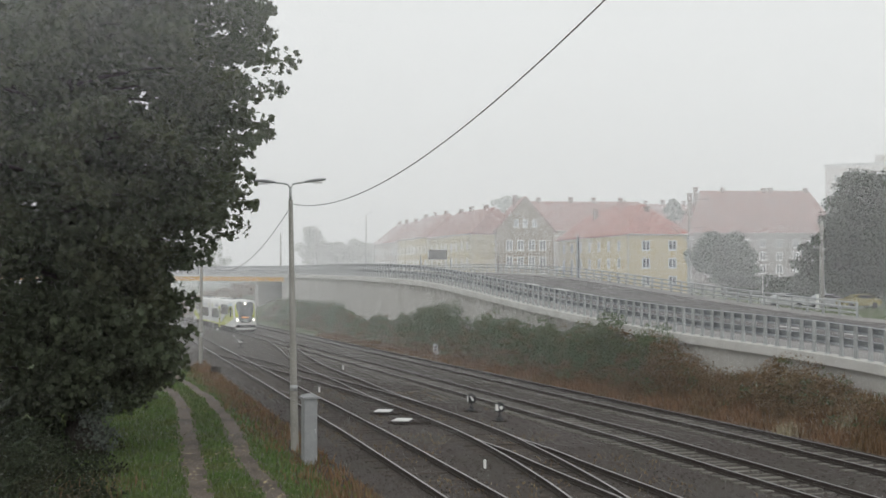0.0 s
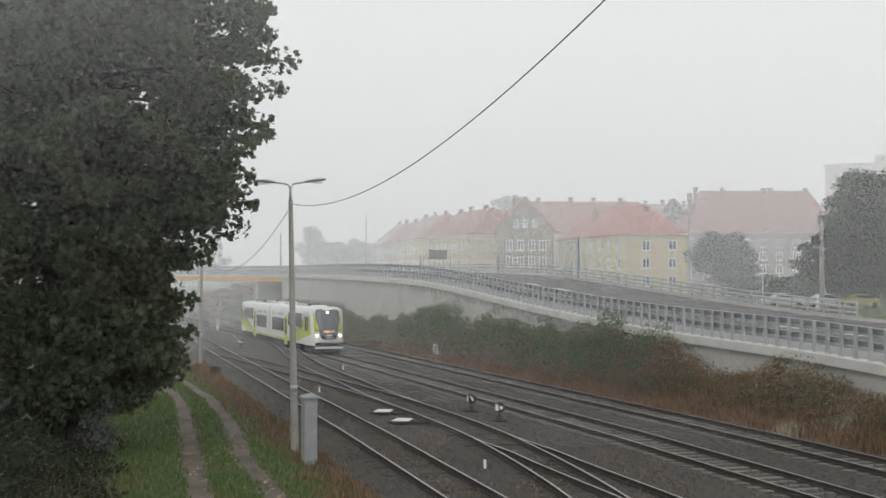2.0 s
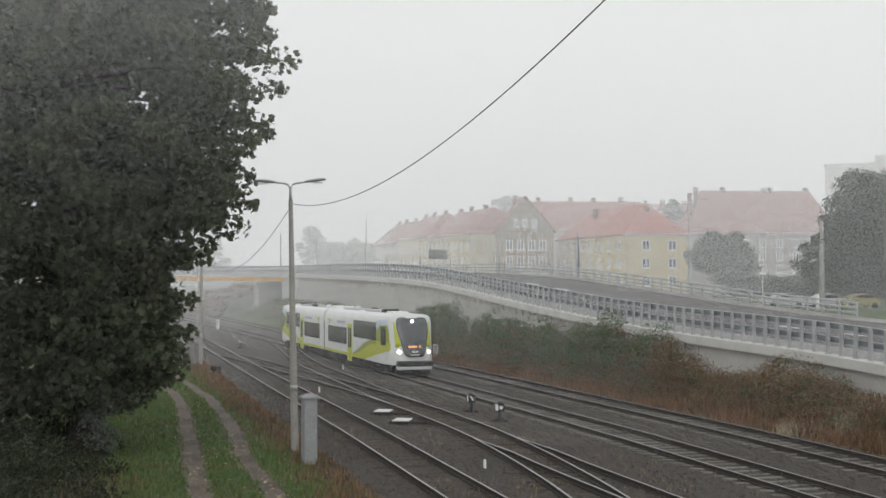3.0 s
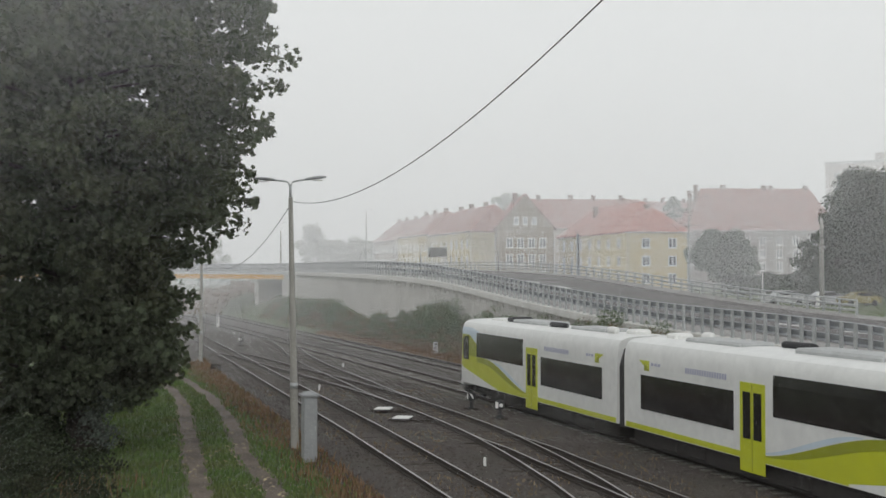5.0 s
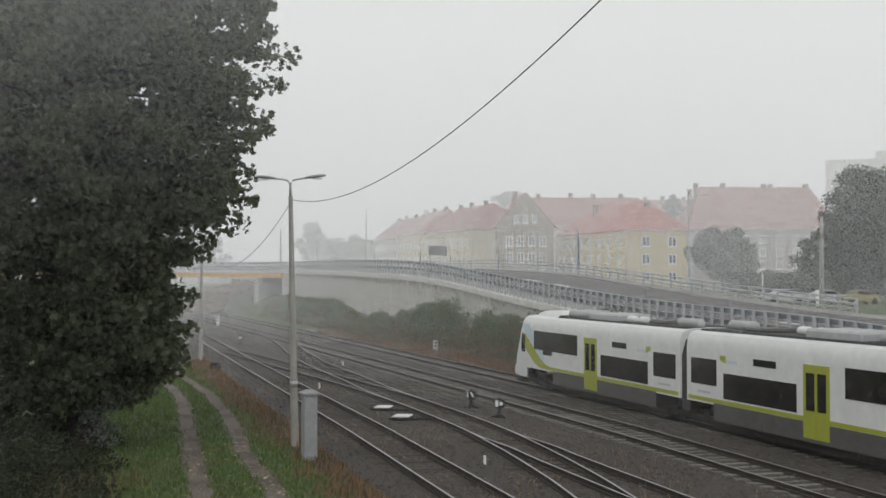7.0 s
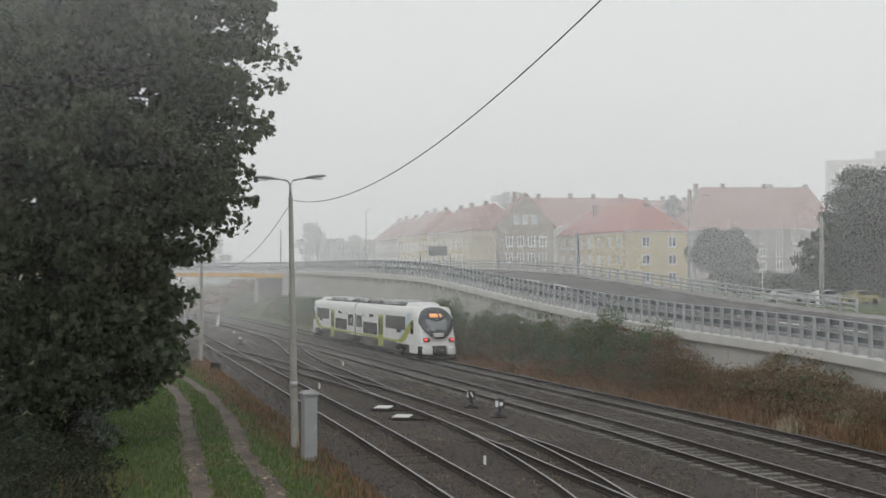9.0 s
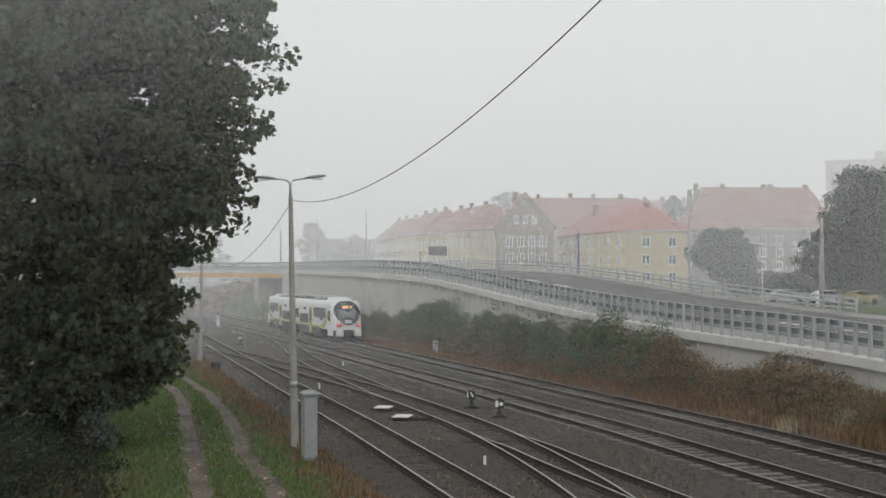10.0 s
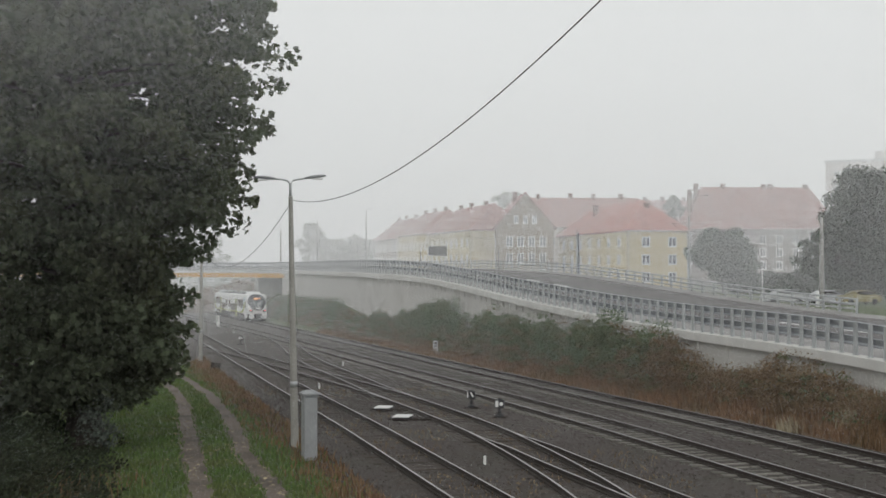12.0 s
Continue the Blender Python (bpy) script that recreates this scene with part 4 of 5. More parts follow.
def house_window(house, m, w, h):
    """A white frame with a mullion and two recessed panes; m places it on the wall."""
    key = (round(w, 2), round(h, 2))
    if key not in PANE_MESH:
        t = 0.16
        corners = ((-1, 0), (1, 0), (1, 1), (-1, 1), (-1, 0))
        bm = bmesh.new()
        strip(bm, [[(a * w / 2, y, b * h) if k in (0, 3) else (a * (w / 2 - t), y, t + b * (h - 2 * t)) for k, y in enumerate((-0.06, -0.06, 0.02, 0.02))] for a, b in corners], closed=True)
        bmesh.ops.remove_doubles(bm, verts=bm.verts, dist=0.001)
        bmesh.ops.recalc_face_normals(bm, faces=bm.faces)
        shapes = [("window", bm, M_FRAME)]
        bm = bmesh.new()
        box(bm, -t / 2, -0.055, t, t / 2, 0.018, h - t)
        shapes.append(("mullion", bm, M_FRAME))
        bm = bmesh.new()
        box(bm, -w / 2 - 0.08, -0.12, -0.08, w / 2 + 0.08, 0.0, -0.005)
        shapes.append(("window_sill", bm, M_FRAME))
        bm = bmesh.new()
        box(bm, -w / 2 + 0.13, -0.02, 0.13, w / 2 - 0.13, 0.015, h - 0.13)
        shapes.append(("pane", bm, M_PANE))
        PANE_MESH[key] = []
        for name, bm, material in shapes:
            me = bpy.data.meshes.new(name)
            bm.to_mesh(me)
            bm.free()
            me.materials.append(material)
            PANE_MESH[key].append(me)
    o = new("window", PANE_MESH[key][0])
    o.parent = house
    o.matrix_basis = m
    for me in PANE_MESH[key][1:]:
        new(me.name.split(".")[0], me).parent = o
    return o


def build_house(label, x, y, z, turn, wide, deep, eave, ridge, wall_mat, roof_mat, front, sides, hip=4.0, gable=False, chimneys=(), dormers=()):
    """x, y: the near left corner; front and sides: (columns, rows, first sill, storey, window width, window height, start, end)."""
    top = empty("house", pose(x, y, z, 0, 0, turn))
    tagged(top, label, "house", group="houses beyond the road")
    bm = bmesh.new()
    box(bm, 0, 0, -2.0, wide, deep, eave)
    box(bm, -0.06, -0.06, -2.0, wide + 0.06, deep + 0.06, 0.7)
    if gable:
        a = [(0, 0, eave), (wide, 0, eave), (wide / 2, 0, ridge)]
        b = [(p[0], deep, p[2]) for p in a]
        va, vb = [bm.verts.new(p) for p in a], [bm.verts.new(p) for p in b]
        bm.faces.new(va)
        bm.faces.new(vb[::-1])
    part("wall", bm, wall_mat, top)
    bm = bmesh.new()
    o = 0.45
    if gable:
        k = (ridge - eave) / (wide / 2)
        for s in (-1, 1):
            e = wide / 2 + s * (wide / 2 + o)
            pts = [(e, -o, eave - o * k), (e, deep + o, eave - o * k), (wide / 2, deep + o, ridge), (wide / 2, -o, ridge)]
            lo = [bm.verts.new(p) for p in pts]
            hi = [bm.verts.new((p[0], p[1], p[2] + 0.25)) for p in pts]
            bm.faces.new(lo)
            bm.faces.new(hi[::-1])
            for i in range(4):
                bm.faces.new((lo[i], lo[(i + 1) % 4], hi[(i + 1) % 4], hi[i]))
    else:
        long = wide >= deep
        r0, r1 = ((hip, deep / 2), (wide - hip, deep / 2)) if long else ((wide / 2, hip), (wide / 2, deep - hip))
        c = [bm.verts.new(p) for p in ((-o, -o, eave), (wide + o, -o, eave), (wide + o, deep + o, eave), (-o, deep + o, eave))]
        d = [bm.verts.new((v.co.x, v.co.y, eave + 0.22)) for v in c]
        p, q = bm.verts.new((*r0, ridge)), bm.verts.new((*r1, ridge))
        bm.faces.new(c[::-1])
        for i in range(4):
            bm.faces.new((c[i], c[(i + 1) % 4], d[(i + 1) % 4], d[i]))
        if long:
            for f in ((d[0], d[1], q, p), (d[1], d[2], q), (d[2], d[3], p, q), (d[3], d[0], p)):
                bm.faces.new(f)
        else:
            for f in ((d[0], d[1], p), (d[1], d[2], q, p), (d[2], d[3], q), (d[3], d[0], p, q)):
                bm.faces.new(f)
    bmesh.ops.recalc_face_normals(bm, faces=bm.faces)
    roof = part("roof", bm, roof_mat, top)
    for cx, cy, cz, h in chimneys:
        bm = bmesh.new()
        box(bm, cx - 0.4, cy - 0.35, cz - 2.5, cx + 0.4, cy + 0.35, cz + h * 0.75)
        box(bm, cx - 0.48, cy - 0.43, cz + h * 0.75, cx + 0.48, cy + 0.43, cz + h * 0.75 + 0.2)
        part("chimney", bm, M_BRICK, roof)
    for spec, side in ((front, 0), (sides, 1)):
        if not spec:
            continue
        cols, rows, sill, storey, w, h, a, b = spec
        for i in range(cols):
            u = a + (b - a) * (i + 0.5) / cols
            for j in range(rows):
                zz = sill + j * storey
                m = pose(u, -0.02, zz) if side == 0 else pose(-0.02, u, zz, 0, 0, -90)
                house_window(top, m, w, h)
    for u, zz, w, h in dormers:
        house_window(top, pose(u, -0.02, zz), w, h)
    if not gable:
        bm = bmesh.new()
        tube(bm, [(-0.5, -0.5, eave + 0.1), (wide + 0.5, -0.5, eave + 0.1)], 0.1, 6)
        part("gutter", bm, M_STEEL, top)
        for u in (0.25, wide - 0.25):
            bm = bmesh.new()
            tube(bm, [(u, -0.12, -1), (u, -0.12, eave)], 0.07, 6)
            part("downpipe", bm, M_STEEL, top)
    return top


build_house("yellow rendered three-storey house with a red hipped roof", 30.9, 205, 2.4, 12, 11.2, 38, 9.9, 15.6, M_YWALL, M_TILE,
            (2, 3, 1.3, 3.0, 1.5, 1.75, 1.1, 10.6), (7, 3, 1.3, 3.0, 1.4, 1.75, 1, 37), 6.5,
            chimneys=((3.6, 26, 14.0, 1.9), (7.2, 14, 14.2, 2.0), (5.6, 5.0, 13.8, 1.4)))
build_house("brown gabled house with white windows", 10.0, 226, 2.8, 2, 10.6, 26, 11.2, 17.2, M_BROWN, M_TILE2,
            (4, 3, 1.2, 3.05, 1.3, 1.9, 1.3, 9.6), (5, 3, 1.2, 3.05, 1.2, 1.8, 1, 25), gable=True,
            dormers=((3.6, 11.6, 0.9, 1.5), (5.3, 11.6, 0.9, 1.5), (7.0, 11.6, 0.9, 1.5)), chimneys=((4.2, 9, 17.2, 0.9), (6.6, 18, 17.0, 1.2)))
build_house("long red-roofed tenement with small chimneys behind the gabled house", 14.0, 256, 3.0, 4, 34, 12, 11.6, 18.3, M_BEIGE, M_TILE2,
            (10, 3, 1.4, 3.1, 1.3, 1.7, 1, 33), None, 5, chimneys=((7, 6, 18.3, 0.8), (14, 6, 18.3, 1.0), (19, 6, 18.3, 0.8), (25, 6, 18.3, 0.9)))
ROW = 14.8
for label, d, wide_, wall_, roof_, up in (("pale yellow terraced house with a dull red roof", 0, 33, M_CREAM, M_TILE2, 0.0), ("cream terraced house with a red roof", 33.3, 30, M_YWALL, M_TILE2, 0.3),
                                          ("beige terraced house at the end of the row", 63.6, 28, M_BEIGE, M_TILE2, -0.2)):
    a = radians(ROW)
    # the terrace runs away from the camera, its street front looks to the railway
    bx, by = 5.4 - math.sin(a) * d, 229 + math.cos(a) * d
    ex, ey = bx - math.sin(a) * wide_, by + math.cos(a) * wide_
    build_house(label, ex, ey, 2.6, -90 + ROW, wide_, 11, 10.6 + up, 16.0 + up, wall_, roof_, (8, 3, 1.3, 3.1, 1.3, 1.8, 1, wide_ - 1), None, 3.0,
                chimneys=((6, 5.5, 15.6 + up, 1.2), (14, 5.5, 15.6 + up, 1.4), (24, 5.5, 15.6 + up, 1.2)))
build_house("grey-brown house with a large dull red hipped roof and chimneys", 49.7, 245, 2.6, 3, 30.7, 13, 11.2, 20.3, M_DULL, M_TILE2,
            (8, 3, 3.2, 2.6, 1.35, 1.75, 3.0, 30.2), (2, 3, 3.2, 2.6, 1.3, 1.75, 1, 12), 4.0,
            chimneys=((0.9, 3.5, 17.4, 2.6), (2.6, 5.2, 18.9, 2.4), (8.6, 6.5, 20.1, 0.9), (17.2, 6.5, 20.1, 0.8), (18.6, 6.5, 20.1, 0.8), (26.0, 6.5, 20.0, 0.9)))


build_house("dull red-roofed house half hidden behind the yellow house", 38.2, 276, 2.6, 2, 23, 12, 12.0, 19.3, M_BEIGE, M_TILE2,
            (7, 3, 2.0, 3.0, 1.3, 1.7, 1, 22), None, 3.0, chimneys=((4, 6, 19.0, 1.1), (9, 6, 19.1, 0.9), (13, 6, 19.1, 1.2), (18, 6, 19.0, 1.0)))


def build_block():
    top = empty("apartment_block", pose(100, 318, 2, 0, 0, -28))
    tagged(top, "tall pale apartment block half hidden by mist and trees", "building")
    bm = bmesh.new()
    box(bm, 0, 0, 0, 30, 14, 31.6, 0.1)
    part("wall", bm, M_BLOCK, top)
    bm = bmesh.new()
    box(bm, -0.3, -0.3, 31.6, 30.3, 14.3, 32.2)
    part("roof", bm, M_ROOF, top)
    bm = bmesh.new()
    box(bm, 12, 3, 32.2, 20, 9, 34.4)
    part("lift_house", bm, M_BLOCK, top)
    for j in range(9):
        for i in range(6):
            house_window(top, pose(3 + i * 4.8, -0.02, 3 + j * 3.1), 1.8, 1.6)


build_block()


# ---- trees and bushes ----
def leaf_verts(rng, c, size, up):
    """Points of one lobed leaf at c."""
    n = Vector((rng.gauss(0, 1), rng.gauss(0, 1), rng.gauss(up, 0.8))).normalized()
    a = n.orthogonal().normalized()
    b = n.cross(a)
    t = rng.uniform(0, 6.28)
    e1, e2 = a * math.cos(t) + b * math.sin(t), b * math.cos(t) - a * math.sin(t)
    return [c + (e1 * u + e2 * v + n * w) * size for u, v, w in ((0, -0.5, 0), (0.5, -0.25, -0.1), (0.28, 0.05, 0.02), (0.52, 0.36, -0.1), (0, 0.58, 0.0), (-0.52, 0.36, -0.1), (-0.28, 0.05, 0.02), (-0.5, -0.25, -0.1))]


def simple_leaf(rng, c, size, up):
    n = Vector((rng.gauss(0, 1), rng.gauss(0, 1), rng.gauss(up, 0.8))).normalized()
    a = n.orthogonal().normalized()
    b = n.cross(a)
    return [c - a * size * 0.5, c + b * size * 0.3 - n * size * 0.1, c + a * size * 0.5, c - b * size * 0.3 - n * size * 0.1]


def foliage(name, clusters, per, size, material, parent, seed, up=0.6, lobed=False, flat_=0.7):
    rng = random.Random(seed)
    verts, faces = [], []
    for c, r in clusters:
        for _ in range(per):
            d = Vector((rng.gauss(0, 1), rng.gauss(0, 1), rng.gauss(0, flat_)))
            d = d.normalized() * (r * rng.random() ** 0.4)
            d.z *= flat_
            b = len(verts)
            q = (leaf_verts if lobed else simple_leaf)(rng, c + d, size * rng.uniform(0.7, 1.25), up)
            verts += q
            faces.append(tuple(range(b, b + len(q))))
    return from_lists(name, verts, faces, material, parent)


def limb(bm, rng, a, b, r0, r1):
    pts, n = [], 6
    for i in range(n + 1):
        u = i / n
        j = 0.0 if i in (0, n) else 0.05 * (b - a).length
        pts.append(a.lerp(b, u) + Vector((rng.uniform(-j, j), rng.uniform(-j, j), 0.12 * (b - a).length * math.sin(math.pi * u) * 0.4)))
    tube(bm, pts, [r0 + (r1 - r0) * i / n for i in range(n + 1)], 8)


def build_maple():
    rng = random.Random(11)
    base = Vector((-11.9, 40.6, ground_at(-11.9, 40.6)))
    top = empty("maple_tree", Matrix.Translation(base))
    tagged(top, "large dark green maple tree with dense drooping boughs beside the lane", "tree")
    bm = bmesh.new()
    tube(bm, [(0, 0, -0.3), (0.0, 0, 0.1), (-0.05, 0, 1.2), (-0.15, 0.1, 3.5), (-0.5, 0.2, 7), (-0.8, 0.2, 12), (-0.9, 0.1, 16)], [0.95, 0.72, 0.55, 0.5, 0.4, 0.24, 0.06], 14)
    tr = part("trunk", bm, M_BARK, top, smooth=True)
    clusters, bm = [], bmesh.new()
    # boughs in tiers, each with clumps of leaves along it
    for tier in range(46):
        z = 2.4 + tier * 0.335
        reach = float(np.interp(z, (2.4, 3.2, 4.5, 6.9, 7.8, 8.8, 10.2, 11.5, 13.2, 14.2, 15.0, 17, 18.5), (2.0, 2.6, 3.3, 3.3, 4.5, 5.2, 5.8, 6.35, 6.2, 6.5, 7.0, 6.4, 4.5)))
        for k in range(7):
            a = k * 2 * math.pi / 7 + tier * 0.8 + rng.uniform(-0.3, 0.3) if k else rng.uniform(-0.45, 0.45)
            r = reach * rng.uniform(0.86, 1.04)
            if math.cos(a) < -0.2:
                r = max(r, 5.6) * 1.15
            start = Vector((-0.25 - 0.05 * z, 0.1, max(1.6, z - 1.0)))
            tip = start + Vector((math.cos(a) * r, math.sin(a) * r, 1.0 + rng.uniform(-0.5, 0.3) - 0.06 * r))
            if k % 2 == tier % 2:
                limb(bm, rng, start, start.lerp(tip, 0.8), 0.09, 0.02)
            for u in (0.25, 0.45, 0.68, 0.86, 1.0):
                c = start.lerp(tip, u) + Vector((rng.uniform(-0.5, 0.5), rng.uniform(-0.5, 0.5), rng.uniform(-0.35, 0.35) - 0.25 * u * u))
                if rng.random() < (0.97 if u < 0.95 else 0.92):
                    clusters.append((c, rng.uniform(0.55, 0.95)))
    part("branch", bm, M_BARK, tr)
    foliage("crown", clusters, 64, 0.21, M_LEAF, top, 5, lobed=True, flat_=0.6)
    return top


build_maple()


def build_tree(label, x, y, height, radius, trunk, seed, leaf=0.34, per=220, count=130, material=None, low=0.25):
    rng = random.Random(seed)
    z = ground_at(x, y)
    top = empty("tree", Matrix.Translation((x, y, z)))
    tagged(top, label, "tree", group="street trees")
    bm = bmesh.new()
    tube(bm, [(0, 0, -0.3), (0, 0, height * 0.3), (0.2, 0, height * 0.65), (0.1, 0.1, height * 0.92)], [trunk, trunk * 0.8, trunk * 0.5, 0.05], 10)
    cl = []
    for i in range(count):
        d = Vector((rng.gauss(0, 1), rng.gauss(0, 1), rng.gauss(0, 1))).normalized() * rng.random() ** 0.45
        h = low * height + (1 - low) * height * (0.5 + 0.5 * d.z)
        bulk = 1 - 0.35 * max(0, d.z) ** 2
        c = Vector((d.x * radius * bulk, d.y * radius * bulk, h)) + Vector((rng.uniform(-0.4, 0.4), rng.uniform(-0.4, 0.4), rng.uniform(-0.4, 0.4))) * radius * 0.25
        cl.append((c, radius * rng.uniform(0.16, 0.3)))
        if i % 9 == 0:
            limb(bm, rng, Vector((0, 0, height * rng.uniform(0.25, 0.6))), c, trunk * 0.35, 0.03)
    part("trunk", bm, M_BARK, top)
    foliage("crown", cl, per, leaf, material or M_BUSH, top, seed + 1)
    return top


M_MIDTREE = mat("street_tree_leaf", (0.075, 0.105, 0.055), 0.8, thin=0.5, island=0.12, stain=0.5, stain_scale=0.3, spec=0.2)
M_DKTREE = mat("dark_tree_leaf", (0.050, 0.070, 0.040), 0.8, thin=0.45, island=0.12, stain=0.5, stain_scale=0.3, spec=0.2)
build_tree("tall dark green broadleaf tree beside the parked cars", 48.5, 132, 15.6, 7.2, 0.35, 21, count=230, material=M_DKTREE, low=0.12)
build_tree("dark green broadleaf tree with pale blossom at its foot", 41.8, 129, 9.6, 4.2, 0.28, 22, count=90, material=M_DKTREE, low=0.16)
build_tree("large dark green street tree at the edge of the car park", 55.0, 140, 15.5, 7.0, 0.4, 23, count=170, material=M_DKTREE, low=0.12)
build_tree("round pale green street tree beside the yellow house", 43.4, 189, 10.4, 4.9, 0.25, 24, count=150, low=0.2, material=M_MIDTREE)
build_tree("round green street tree in front of the grey-brown house", 47.5, 196, 6.5, 3.2, 0.2, 25, count=60, low=0.15, material=M_MIDTREE)
build_tree("leafy street tree behind the terrace", 16.0, 285, 21.5, 6.0, 0.3, 26, leaf=0.45, count=90)
build_tree("leafy tree rising behind the roofs", 50.5, 266, 18.6, 3.4, 0.25, 27, leaf=0.45, count=60, material=M_MIDTREE)
for i, (x, y, h, r) in enumerate(((-60, 300, 15, 6), (-33, 310, 15, 5), (-27, 318, 11, 5), (-22, 322, 12, 5), (-66, 330, 11, 8), (-75, 310, 12, 7), (-90, 330, 13, 8), (-15, 345, 11, 6))):
    build_tree("misty broadleaf tree beyond the bridge", x, y, h, r, 0.3, 40 + i, leaf=0.55, count=60, per=120)
for i, (x, y, h, r) in enumerate(((44, 178, 3.2, 3.2), (48.5, 182, 3.4, 3.4), (62, 190, 5.5, 4.5), (70, 200, 6, 5), (58, 180, 3.5, 3.5), (52, 176, 3.2, 3.0), (78, 210, 8, 6), (66, 150, 4.0, 4.0), (49, 150, 3.4, 3.4), (56, 152, 3.6, 3.6), (43, 152, 3.0, 3.0))):
    build_tree("low green garden tree beyond the car park", x, y, h, r, 0.15, 60 + i, leaf=0.32, count=60, per=170, material=M_DKTREE, low=0.05)


def build_embankment():
    """A brown slope beyond the bridge with a pale ramp edge along its crest."""
    crest = smooth_line([(-95, 238, -0.6), (-70, 236, 0.0), (-52, 234, 0.9), (-43, 232, 2.3), (-36, 229, 4.2), (-28, 227, 5.4), (-16, 226, 5.8)], 8)
    bm, rows = bmesh.new(), []
    for i, q in enumerate(crest):
        row = []
        for k in range(9):
            u = k / 8
            z = -2.4 + (q.z + 2.4) * smoothstep(0, 1, u) + 0.35 * noise.noise(Vector((i * 0.4, k * 0.6, 1))) * (1 - u)
            row.append((q.x, q.y - 24 * (1 - u), z))
        rows.append(row + [(q.x, q.y + 3, q.z), (q.x, q.y + 3.2, -3.0)])
    strip(bm, rows)
    bmesh.ops.recalc_face_normals(bm, faces=bm.faces)
    tagged(part("embankment", bm, M_DRY_G, smooth=True), "brown overgrown slope beyond the road bridge", "embankment", kind="structure")
    bm = bmesh.new()
    strip(bm, [[q + Vector((0, a, b)) for a, b in ((-0.3, -0.4), (-0.3, 0.35), (0.2, 0.35), (0.2, -0.4))] for q in crest], closed=True)
    bmesh.ops.recalc_face_normals(bm, faces=bm.faces)
    tagged(part("ramp_edge", bm, M_CONC), "pale concrete edge of a ramp on the slope", "ramp edge", kind="structure")
    rng, cl = random.Random(81), []
    for _ in range(420):
        q = crest[int(rng.uniform(4, len(crest)))]
        u = rng.uniform(0.02, 0.9)
        cl.append((Vector((q.x + rng.uniform(-1.5, 1.5), q.y - 24 * (1 - u), -2.3 + (q.z + 2.4) * smoothstep(0, 1, u) + 0.2)), rng.uniform(0.4, 0.8)))
    tagged(foliage("slope_weeds", cl, 60, 0.26, M_WEED, None, 82, up=1.3), "dull brown weeds on the slope beyond the bridge", "weeds", kind="stuff")


def build_bank():
    """Bushes and tall weeds on the bank below the wall."""
    rng = random.Random(31)
    green, dull = [], []
    for _ in range(2300):
        s = rng.uniform(30, 172)
        w, _z = edge_p(s)
        p = rng.uniform(27.2, max(28.0, w - 0.5))
        lush = 0.55 + 0.5 * noise.noise(Vector((s * 0.16, p * 0.3, 7)))
        tall = (0.4 + 4.1 * max(0.0, lush - 0.16) * (1 - 0.55 * smoothstep(85, 115, s))) * rng.uniform(0.6, 1.15) * smoothstep(26.6, 27.9, p) * (0.25 + 0.75 * smoothstep(37, 48, s))
        q = sp(s, p)
        z = ground_z(s, p)
        n = 1 + int(tall / 0.45)
        for i in range(n):
            c = (Vector((q.x + rng.uniform(-0.4, 0.4), q.y + rng.uniform(-0.4, 0.4), z + 0.15 + tall * i / n)), rng.uniform(0.3, 0.55))
            (green if rng.random() < (0.12 + 1.25 * lush * smoothstep(50, 60, s)) * smoothstep(26.8, 28.0, p) else dull).append(c)
    tagged(foliage("shrubbery", green, 62, 0.115, M_BUSH, None, 32, up=1.3), "green bushes and nettles covering the bank below the wall", "bushes", kind="stuff")
    return tagged(foliage("weeds", dull, 56, 0.10, M_WEED, None, 33, up=1.3), "dull olive and brown weeds on the railway bank", "weeds", kind="stuff")


M_WEED = mat("dull_weed_leaf", (0.27, 0.205, 0.13), 0.85, island=0.45, stain=0.6, stain_scale=0.5, second=(0.21, 0.135, 0.08), spec=0.2, thin=0.45)
build_bank()
build_embankment()


def blades(name, spots, material, label, category, seed):
    """Thin bent blades at (x, y, height, width)."""
    rng = random.Random(seed)
    verts, faces = [], []
    for x, y, h, w in spots:
        z = ground_at(x, y)
        a = rng.uniform(0, math.pi)
        dx, dy = math.cos(a) * w, math.sin(a) * w
        lx, ly = rng.gauss(0, 0.3) * h, rng.gauss(0, 0.3) * h
        b = len(verts)
        verts += [(x - dx, y - dy, z - 0.02), (x + dx, y + dy, z - 0.02), (x + dx * 0.7 + lx * 0.4, y + dy * 0.7 + ly * 0.4, z + h * 0.6), (x - dx * 0.7 + lx * 0.4, y - dy * 0.7 + ly * 0.4, z + h * 0.6), (x + lx, y + ly, z + h)]
        faces += [(b, b + 1, b + 2, b + 3), (b + 3, b + 2, b + 4)]
    return tagged(from_lists(name, verts, faces, material), label, category, kind="stuff")


def near_rut(x, y, lines):
    return any(abs(x - (a[0] + (b[0] - a[0]) * (y - a[1]) / (b[1] - a[1])) + 0.12 * noise.noise(Vector((x, y * 0.8, 4)))) < 0.27 for l in lines for a, b in zip(l, l[1:]) if a[1] <= y < b[1])


